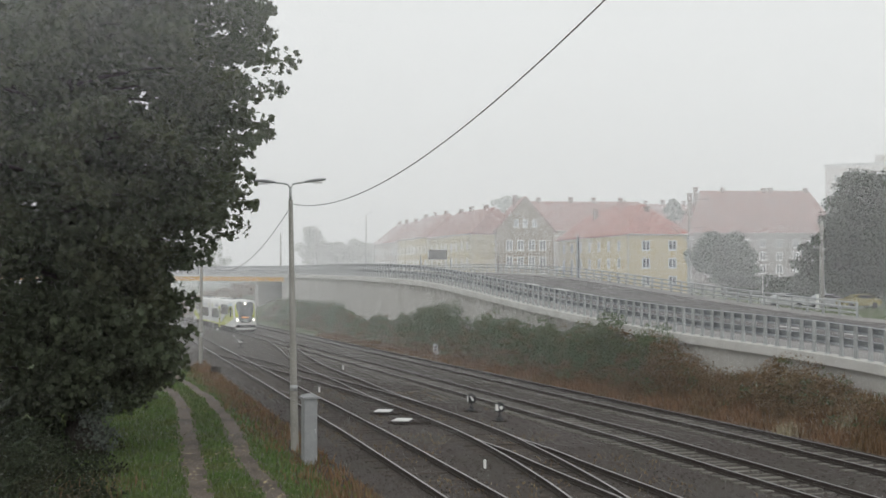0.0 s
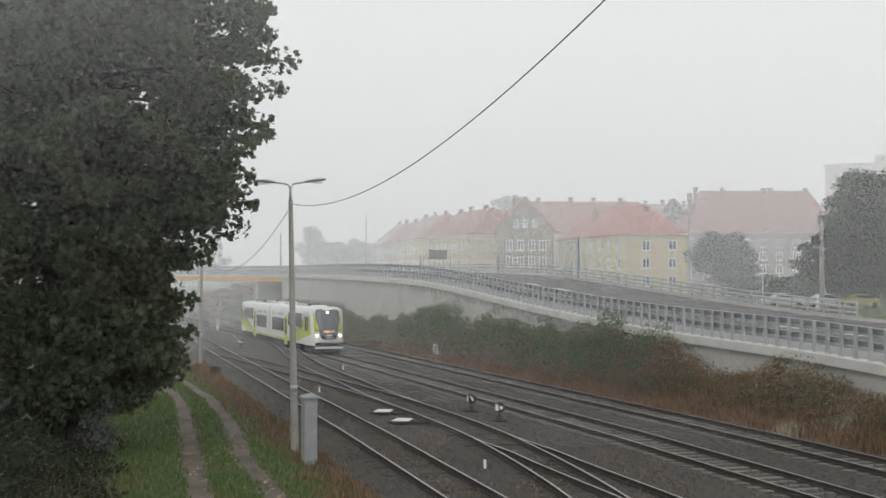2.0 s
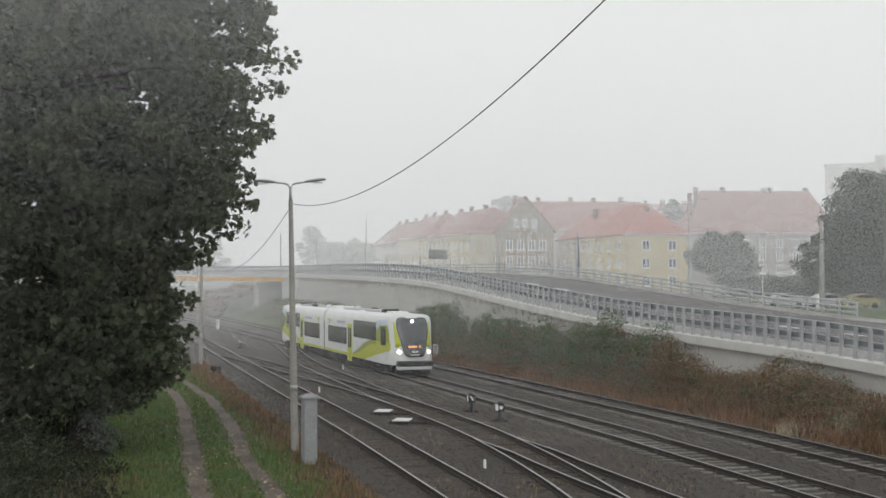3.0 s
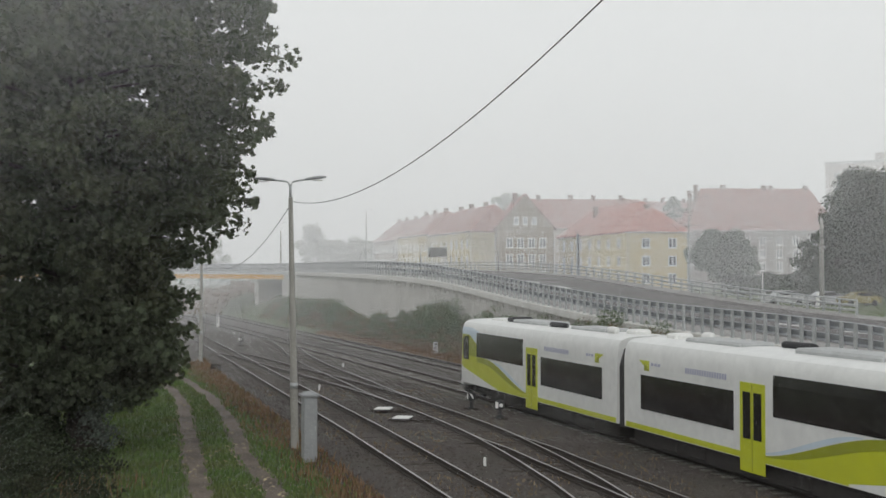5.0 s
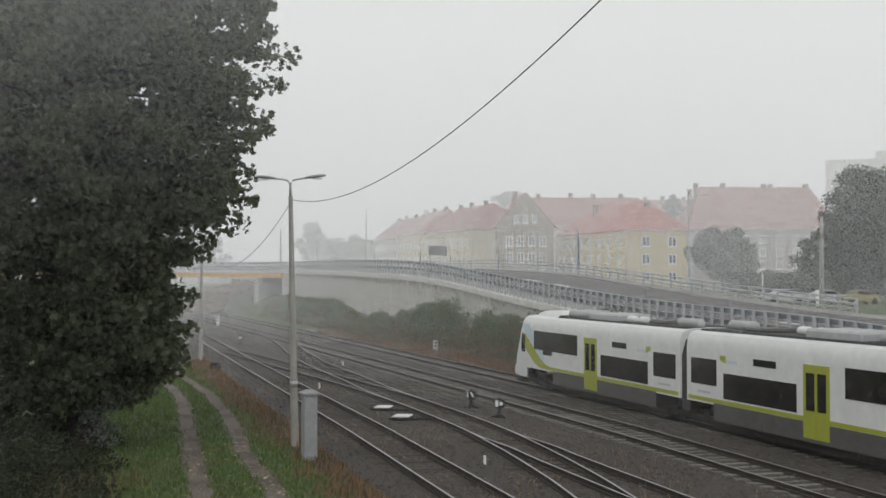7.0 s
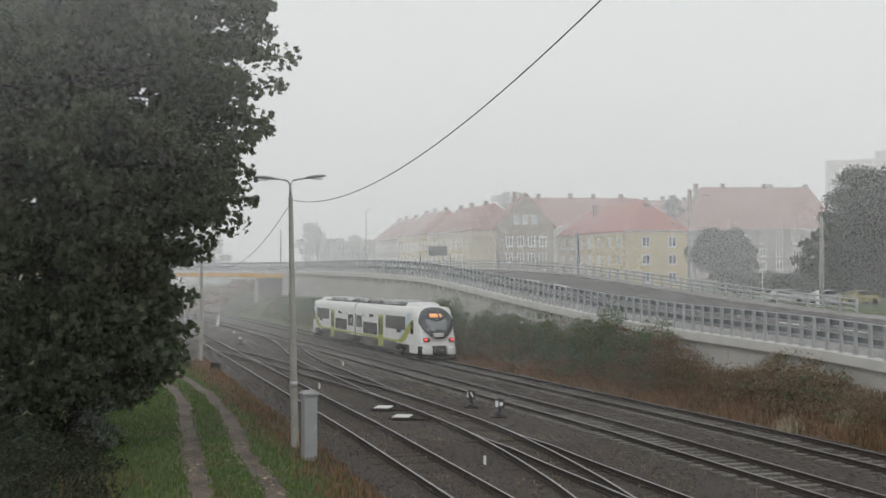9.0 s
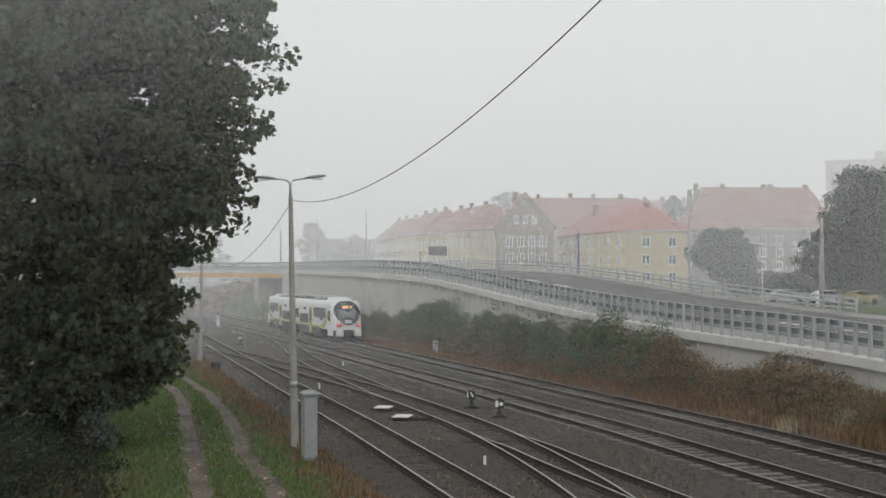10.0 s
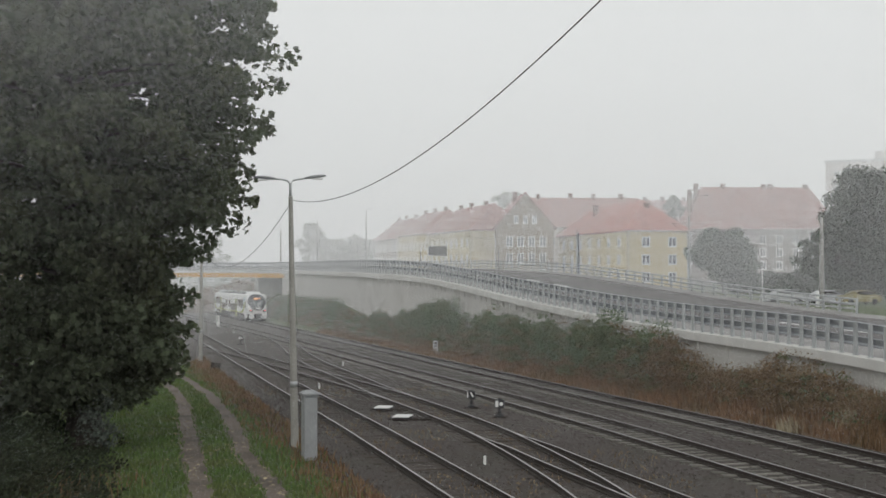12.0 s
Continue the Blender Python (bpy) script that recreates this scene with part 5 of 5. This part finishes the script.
def build_grass():
    rng = random.Random(51)
    lawn, dry, bank, weeds = [], [], [], []
    for _ in range(60000):
        y = 26 + 60 * rng.random() ** 1.7
        edge = track_a(y) - 2.4
        x = rng.uniform(max(-17, -0.40 * y - 1), edge)
        if near_rut(x, y, (RUT_1, RUT_2)):
            continue
        d = edge - x + 0.6 * noise.noise(Vector((x * 0.5, y * 0.5, 9)))
        brown = smoothstep(2.3, 0.6, d)
        if rng.random() < brown * 0.85:
            dry.append((x, y, rng.uniform(0.1, 0.42) * (0.4 + 0.6 * rng.random()), 0.018))
        else:
            lawn.append((x, y, rng.uniform(0.06, 0.2), 0.022))
    for _ in range(26000):
        s = 28 + 100 * rng.random() ** 1.4
        w, _z = edge_p(min(s, 165))
        p = rng.uniform(26.0, w - 0.2)
        q = sp(s, p)
        bank.append((q.x, q.y, rng.uniform(0.15, 0.6), 0.02))
    for _ in range(5200):
        y = 25 + 40 * rng.random() ** 1.5
        x = rng.uniform(track_a(y) - 1.6, track_c(y) - 1.5)
        if noise.noise(Vector((x * 0.45, y * 0.22, 2))) > 0.02:
            weeds.append((x, y, rng.uniform(0.04, 0.13), 0.02))
    blades("grass", lawn, M_BLADE, "green grass of the lane beside the railway", "grass", 52)
    blades("dry_grass", dry, M_DRYBLADE, "dry brown grass and weeds along the ballast edge", "dry grass", 53)
    blades("bank_grass", bank, M_DRYBLADE, "rust-brown dry weeds on the railway bank", "dry grass", 54)
    blades("track_weeds", weeds, M_WEED, "sparse low weeds growing in the ballast", "weeds", 55)


build_grass()


M_STRAW = mat("bleached_straw", (0.42, 0.36, 0.24), 0.85, island=0.3, spec=0.2, thin=0.3)


def build_undergrowth():
    rng = random.Random(61)
    cl = []
    for _ in range(420):
        x, y = rng.uniform(-18, -7.5), rng.uniform(28, 42)
        d = -8.5 - (y - 31) * 0.26 - x
        if d < 0:
            continue
        h = rng.uniform(0.15, 1.7) * smoothstep(0.2, 2.6, d)
        for i in range(1 + int(h / 0.45)):
            cl.append((Vector((x + rng.uniform(-0.3, 0.3), y + rng.uniform(-0.3, 0.3), ground_at(x, y) + 0.2 + i * 0.42)), rng.uniform(0.35, 0.6)))
    tagged(foliage("undergrowth", cl, 70, 0.12, M_SHADE_LEAF, None, 62), "leafy undergrowth below the maple, coloured dark for the crown's shade", "bushes", kind="stuff")
    cl = [(Vector((-11.05 + rng.uniform(-0.5, 0.5), 39.2 + rng.uniform(-0.4, 0.4), 0.4 + rng.random() * 1.9)), 0.4) for _ in range(26)]
    tagged(foliage("shrub", cl, 50, 0.12, M_FIR, None, 63), "grey-green shrub at the foot of the maple", "bush")
    dry = [(-9.6 + rng.gauss(0, 0.6), 33.0 + rng.gauss(0, 1.2), rng.uniform(0.2, 0.5), 0.012) for _ in range(240)]
    # two dead tufts; the third stands in for a pale plastic rag
    for x, y in ((12.9, 45.6), (14.7, 44.2), (13.6, 51.5)):
        tuft = [(x + rng.gauss(0, 0.22), y + rng.gauss(0, 0.22), rng.uniform(0.25, 0.65), 0.02) for _ in range(110)]
        blades("dead_tuft", tuft, M_STRAW, "pale straw-like tuft on the brown bank", "weeds", 65)
    blades("dead_stalks", dry, M_DRYBLADE, "tall dead brown stalks beside the lane", "weeds", 64)


build_undergrowth()


def build_fallen():
    """Pale fallen leaves on the lane."""
    rng = random.Random(66)
    verts, faces = [], []
    for _ in range(230):
        line = RUT_1 if rng.random() < 0.55 else RUT_2
        t = rng.random() ** 1.5 * 4.6
        a, b = line[int(t)], line[int(t) + 1]
        x, y = a[0] + (b[0] - a[0]) * (t % 1) + rng.gauss(0, 0.45), a[1] + (b[1] - a[1]) * (t % 1)
        b0 = len(verts)
        q = leaf_verts(rng, Vector((x, y, ground_at(x, y) + 0.07)), rng.uniform(0.06, 0.13), 6.0)
        verts += q
        faces.append(tuple(range(b0, b0 + len(q))))
    return tagged(from_lists("fallen_leaves", verts, faces, M_FALLEN), "pale yellow fallen leaves scattered on the dirt lane", "leaves", kind="stuff")


M_FALLEN = mat("fallen_leaf", (0.42, 0.36, 0.22), 0.8, island=0.4)
build_fallen()


def build_stump(x, y):
    bm = bmesh.new()
    tube(bm, [(0, 0, -0.1), (0, 0, 0.05), (0.03, 0, 0.3), (0.05, 0.02, 0.48)], [0.42, 0.36, 0.3, 0.31], 12)
    ob = tagged(part("tree_stump", bm, M_BARK), "dark weathered tree stump in the dry grass", "tree stump")
    ob.matrix_world = Matrix.Translation((x, y, ground_at(x, y)))


build_stump(-14.3, 76.5)


def build_conifer(x, y, h):
    rng = random.Random(71)
    z = ground_at(x, y)
    top = empty("conifer", Matrix.Translation((x, y, z)))
    tagged(top, "pale grey-green conifer below the maple", "tree")
    bm = bmesh.new()
    tube(bm, [(0, 0, -0.2), (0, 0, h)], [0.12, 0.02], 8)
    part("trunk", bm, M_BARK, top)
    verts, faces = [], []
    for i in range(70):
        zz = 0.4 + (h - 0.5) * i / 70
        a, r = i * 2.4, (h - zz) * 0.42 + 0.15
        d = Vector((math.cos(a), math.sin(a), 0))
        for j in range(34):
            u = j / 33
            c = Vector((0, 0, zz)) + d * (r * u) + Vector((0, 0, 0.35 * r * u * u))
            for s in (-1, 1):
                side = Vector((-d.y, d.x, 0)) * s
                t = c + side * (0.16 * (1.1 - u)) + d * 0.08 + Vector((0, 0, rng.uniform(-0.02, 0.06)))
                b = len(verts)
                verts += [c, c + d * 0.035 + Vector((0, 0, 0.012)), t]
                faces.append((b, b + 1, b + 2))
    from_lists("needles", verts, faces, M_FIR, top)


build_conifer(-13.3, 34.4, 4.6)
build_conifer(-12.9, 31.8, 1.5)


# ---- small railway equipment ----
def place(x, y, turn=0.0):
    return Matrix.Translation((x, y, ground_at(x, y))) @ Matrix.Rotation(radians(turn), 4, "Z")


def build_point_indicator(x, y, turn, arrow):
    top = empty("point_indicator", place(x, y, turn))
    tagged(top, "low black point indicator lantern with white marks beside the switch", "signal", group="point indicators")
    bm = bmesh.new()
    box(bm, -0.32, -0.14, -0.05, 0.32, 0.14, 0.08, 0.02)
    part("base", bm, M_RAIL_SIDE, top)
    bm = bmesh.new()
    tube(bm, [(0, 0, 0.05), (0, 0, 0.12), (0, 0, 0.2), (0, 0, 0.45)], [0.2, 0.16, 0.07, 0.05], 10)
    part("stand", bm, M_DARK, top)
    bm = bmesh.new()
    box(bm, -0.19, -0.12, 0.42, 0.19, 0.12, 0.76, 0.03)
    lamp = part("lantern", bm, M_DARK, top)
    bm = bmesh.new()
    tube(bm, [(0, 0, 0.75), (0, 0, 0.82)], [0.1, 0.06], 8)
    part("cap", bm, M_DARK, lamp)
    bm = bmesh.new()
    if arrow:
        for a, b in (((-0.16, 0.46), (-0.11, 0.72)), ):
            box(bm, a[0], -0.135, a[1], b[0], -0.122, b[1])
        vs = [bm.verts.new((q[0], -0.13, q[1])) for q in ((-0.04, 0.70), (0.04, 0.72), (0.15, 0.52), (0.10, 0.48))]
        bm.faces.new(vs)
    else:
        box(bm, -0.155, -0.135, 0.46, -0.03, -0.122, 0.72)
        tube(bm, [(0.09, -0.122, 0.59), (0.09, -0.135, 0.59)], [0.08, 0.08], 14)
    part("mark", bm, M_WHITE, lamp, "white signal mark")


build_point_indicator(1.25, 53.9, -14, True)
build_point_indicator(2.33, 50.1, -14, False)
build_point_indicator(-17.8, 107.2, 0, False)


def build_switch_box(x, y, turn):
    top = empty("switch_machine", place(x, y, turn))
    tagged(top, "pale flat metal switch machine lying in the ballast", "switch machine", group="switch machines")
    bm = bmesh.new()
    box(bm, -0.32, -0.42, 0.0, 0.32, 0.42, 0.14, 0.03)
    part("body", bm, M_DARK, top)
    bm = bmesh.new()
    box(bm, -0.34, -0.44, 0.14, 0.34, 0.44, 0.18, 0.015)
    part("cover", bm, M_WHITE, top, "white cover")
    for d in (-0.2, 0.15):
        bm = bmesh.new()
        tube(bm, [(-0.5, d - 0.3, 0.07), (1.2, d - 0.3, 0.07)], 0.025, 6)
        part("rod", bm, M_RAIL_SIDE, top)


build_switch_box(-2.58, 52.9, -10)
build_switch_box(-1.64, 49.4, -10)


def build_marker(name, x, y, h, w, label):
    top = empty(name, place(x, y, -8))
    tagged(top, label, "marker post", group="white markers")
    bm = bmesh.new()
    box(bm, -w / 2, -w * 0.3, -0.1, w / 2, w * 0.3, h, 0.02)
    part("post", bm, M_WHITE, top)
    if h > 0.8:
        bm = bmesh.new()
        for i in range(2):
            box(bm, -w * 0.22, -w * 0.3 - 0.012, h * (0.45 + 0.25 * i), w * 0.22, -w * 0.3 - 0.003, h * (0.6 + 0.25 * i))
        part("number_bar", bm, M_TGREY, top, "grey painted bars")


build_marker("distance_post", -0.55, 91.3, 0.9, 0.34, "white concrete distance post below the bank")
build_marker("distance_post", -27.9, 151.0, 1.3, 0.32, "white marker post far down the yard")
for x, y, h in ((1.3, 37.9, 0.28), (-6.45, 63.6, 0.3), (-6.6, 80.5, 0.3), (-6.1, 59.5, 0.12), (-14.0, 131, 0.35), (-22.5, 131, 0.2), (-10.8, 71.0, 0.1)):
    build_marker("stake", x, y, h, 0.09 if h > 0.2 else 0.16, "small white stake in the ballast")


# ---- poles, signs and cars along the road ----
def build_road_pole(x, y, z, h, r, label, arm=0.0, material=None):
    top = empty("pole", pose(x, y, z))
    tagged(top, label, "pole", group="poles along the road")
    bm = bmesh.new()
    tube(bm, [(0, 0, -0.5), (0, 0, h * 0.5), (0, 0, h)], [r, r * 0.85, r * 0.6], 10)
    part("mast", bm, material or M_POLE, top, smooth=True)
    if arm:
        bm = bmesh.new()
        tube(bm, [(0, 0, h - 0.2), (arm * 0.3, 0, h + 0.15), (arm, 0, h + 0.35)], 0.04, 6)
        part("arm", bm, M_STEEL, top)
        bm = bmesh.new()
        box(bm, min(arm, arm * 1.35), -0.12, h + 0.32, max(arm, arm * 1.35), 0.12, h + 0.46, 0.04)
        part("lamp_head", bm, M_LAMP, top)


build_road_pole(18.0, 162, 4.4, 6.4, 0.22, "dark thick pole beside the yellow house", 0, M_DARK)
build_road_pole(34.0, 168, 3.6, 12.2, 0.11, "slender street lamp with one arm", 2.0)
build_road_pole(-13.2, 209, 5.0, 11.0, 0.09, "slender street lamp fading into the mist", 0.8)
build_road_pole(-21.5, 208, 4.8, 9.4, 0.09, "thin pole fading into the mist")
build_road_pole(-28.0, 210, 4.8, 8.0, 0.16, "pole beside the bridge in the mist")
build_road_pole(7.2, 158, 4.9, 3.6, 0.07, "thin dark pole beside the road", 0, M_DARK)
build_road_pole(-3.0, 162, 5.2, 3.2, 0.07, "thin dark pole at the bend of the road", 0, M_DARK)
build_road_pole(1.1, 175, 5.0, 3.0, 0.08, "dark post behind the guard rail", 0, M_DARK)
build_road_pole(31.5, 120, 2.6, 3.2, 0.05, "white sign post beside the car park", 0, M_WHITE)
build_road_pole(36.6, 119, 2.3, 1.6, 0.2, "short white post beside the car park", 0, M_WHITE)
build_road_pole(39.2, 126, 2.4, 9.0, 0.28, "broad grey mast before the dark trees")


def build_bracket_pole(x, y, z, h, reach):
    top = empty("wire_pole", pose(x, y, z, 0, 0, 20))
    tagged(top, "slender steel pole with two wire brackets beside the road", "pole", group="wire poles")
    bm = bmesh.new()
    tube(bm, [(0, 0, -0.5), (0, 0, h)], [0.09, 0.06], 8)
    part("mast", bm, M_STEEL, top)
    for k in (-1, 1):
        bm = bmesh.new()
        tube(bm, [(0, 0, h - 1.2), (k * reach, 0, h - 1.1)], 0.035, 6)
        part("bracket", bm, M_STEEL, top)
        bm = bmesh.new()
        tube(bm, [(0, 0, h - 3.0), (k * reach * 0.9, 0, h - 1.15)], 0.03, 6)
        part("stay", bm, M_STEEL, top)


build_bracket_pole(17.4, 158, 4.6, 6.6, 2.4)
build_bracket_pole(31.9, 158, 3.6, 9.4, 2.6)


def build_board(x, y, z):
    top = empty("road_sign", pose(x, y, z))
    tagged(top, "dark back of a large road sign on two posts", "road sign")
    for k in (-0.9, 0.9):
        bm = bmesh.new()
        tube(bm, [(k, 0, -2.0), (k, 0, 2.6)], 0.06, 8)
        part("post", bm, M_STEEL, top)
    bm = bmesh.new()
    box(bm, -1.25, -0.06, 1.1, 1.25, -0.01, 2.4, 0.02)
    part("board", bm, M_TGREY, top)


build_board(-0.7, 166, 6.7)
build_cable((17.95, 161.9, 10.6), (34.0, 168, 14.4), 1.0, "thin overhead wire between the street poles")
build_cable((18.0, 161.9, 10.3), (-3.0, 190, 12.0), 0.8, "thin overhead wire along the street")

M_TYRE = mat("tyre_rubber", (0.025, 0.025, 0.025), 0.9)


def build_car(label, x, y, z, turn, paint):
    top = empty("car", pose(x, y, z, 0, 0, turn))
    tagged(top, label, "car", group="parked cars")
    bm = bmesh.new()
    prof = [(-2.1, 0.3), (-2.15, 0.65), (-2.0, 0.9), (-1.2, 0.98), (-0.5, 1.42), (0.9, 1.46), (1.7, 1.02), (2.1, 0.95), (2.15, 0.5), (2.05, 0.28)]
    strip(bm, [[(a, s * 0.84 * (1 if b < 1.0 else 0.8), b) for a, b in prof] for s in (-1, -0.9, 0.9, 1)])
    for s in (-1, 1):
        bm.faces.new([bm.verts.new((a, s * 0.84 * (1 if b < 1.0 else 0.8), b)) for a, b in prof])
    bmesh.ops.remove_doubles(bm, verts=bm.verts, dist=0.001)
    bmesh.ops.recalc_face_normals(bm, faces=bm.faces)
    part("body", bm, paint, top)
    for s in (-1, 1):
        bm = bmesh.new()
        bm.faces.new([bm.verts.new((a, s * 0.765, b)) for a, b in ((-0.95, 1.0), (-0.42, 1.36), (0.85, 1.39), (1.45, 1.02))])
        bmesh.ops.solidify(bm, geom=bm.faces[:], thickness=0.02)
        part("side_window", bm, M_GLASS, top)
        for a in (-1.35, 1.35):
            bm = bmesh.new()
            tube(bm, [(a, s * 0.68, 0.31), (a, s * 0.87, 0.31)], [0.31, 0.31], 16)
            part("wheel", bm, M_TYRE, top)


build_car("yellow hatchback parked under the trees", 43.0, 126, 2.35, 12, mat("yellow_car_paint", (0.26, 0.225, 0.09), 0.4, single=0.001))
build_car("silver car parked on the gravel", 39.8, 127.5, 2.35, 8, mat("silver_car_paint", (0.5, 0.51, 0.53), 0.35, single=0.001))
build_car("pale grey car parked beside the road", 34.6, 124, 2.5, 8, mat("pale_car_paint", (0.42, 0.43, 0.43), 0.4, single=0.001))


# ---- mist: haze made of upright sheets of fine white threads, denser further off ----
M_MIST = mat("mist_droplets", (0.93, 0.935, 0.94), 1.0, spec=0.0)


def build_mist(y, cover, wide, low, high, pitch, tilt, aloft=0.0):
    """A sheet of opaque white threads, slanting one above another, that stands in for haze."""
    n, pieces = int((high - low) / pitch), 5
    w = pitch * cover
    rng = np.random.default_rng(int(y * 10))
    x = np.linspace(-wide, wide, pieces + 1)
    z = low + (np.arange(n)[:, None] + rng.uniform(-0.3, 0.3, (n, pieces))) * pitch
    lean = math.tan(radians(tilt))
    # aloft: threads widen with height, which pales the top of the maple
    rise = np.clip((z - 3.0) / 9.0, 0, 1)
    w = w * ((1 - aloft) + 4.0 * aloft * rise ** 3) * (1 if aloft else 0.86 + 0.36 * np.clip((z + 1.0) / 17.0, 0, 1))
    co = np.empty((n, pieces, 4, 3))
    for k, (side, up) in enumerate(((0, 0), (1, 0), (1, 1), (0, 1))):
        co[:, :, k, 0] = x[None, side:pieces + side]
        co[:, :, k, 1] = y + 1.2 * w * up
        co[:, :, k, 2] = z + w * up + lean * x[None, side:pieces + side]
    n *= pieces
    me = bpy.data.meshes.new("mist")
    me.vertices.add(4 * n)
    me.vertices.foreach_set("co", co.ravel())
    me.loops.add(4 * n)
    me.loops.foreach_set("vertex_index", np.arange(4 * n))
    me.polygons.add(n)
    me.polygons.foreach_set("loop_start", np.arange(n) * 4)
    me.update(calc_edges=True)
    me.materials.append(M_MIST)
    return tagged(new("mist", me), "sheet of fine white threads for the haze of morning mist", "mist", kind="stuff", group="morning mist")


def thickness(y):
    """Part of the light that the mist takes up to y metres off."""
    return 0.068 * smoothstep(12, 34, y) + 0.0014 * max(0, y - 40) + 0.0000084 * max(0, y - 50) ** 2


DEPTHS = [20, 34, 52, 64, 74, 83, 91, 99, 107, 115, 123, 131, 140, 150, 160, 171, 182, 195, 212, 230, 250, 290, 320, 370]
# haze sheets across the line of sight, cut off just outside the view
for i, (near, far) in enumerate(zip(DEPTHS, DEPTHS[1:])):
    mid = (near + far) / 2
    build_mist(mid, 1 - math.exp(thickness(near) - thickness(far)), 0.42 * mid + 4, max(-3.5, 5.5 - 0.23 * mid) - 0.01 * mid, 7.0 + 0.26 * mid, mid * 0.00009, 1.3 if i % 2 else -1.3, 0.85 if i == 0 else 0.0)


# ---- motions ----
def on_track(fn, y, toward):
    """Pose of a train whose middle is at y; toward: -1 it runs towards the camera, 1 away."""
    a, b = y + toward * 14.5, y - toward * 14.5
    pa, pb = Vector((fn(a), a, grade(a) + 0.002)), Vector((fn(b), b, grade(b) + 0.002))
    d = (pa - pb).normalized()
    side = d.cross(Vector((0, 0, 1))).normalized()
    up = side.cross(d)
    m = Matrix((side, d, up)).transposed().to_4x4()
    return Matrix.Translation((pa + pb) / 2) @ m


def motions():
    first = [(0.0, 154.3), (0.5, 144.0), (1.0, 134.0), (1.5, 123.9), (2.0, 113.3), (2.5, 101.9), (3.0, 90.3), (3.2, 85.6), (4.0, 66.4), (4.8, 47.0), (5.2, 37.5), (5.5, 30.4),
             (6.0, 18.8), (6.5, 7.0), (8.0, -28), (10.0, -75), (12.0, -122)]
    walk(RAILCAR_1, [(t, on_track(track_c, y, -1)) for t, y in first])
    second = [(0.0, -137), (3.0, -58), (5.0, -5.3), (6.1, 23.6), (6.5, 34.0), (7.0, 47.1), (7.2, 52.4), (8.0, 73.8), (8.8, 95.3), (9.0, 100.7), (9.5, 114.0), (10.0, 127.2), (10.5, 140.3),
              (11.0, 153.2), (12.0, 178.8)]
    walk(RAILCAR_2, [(t, on_track(track_d, y, 1)) for t, y in second])


motions()
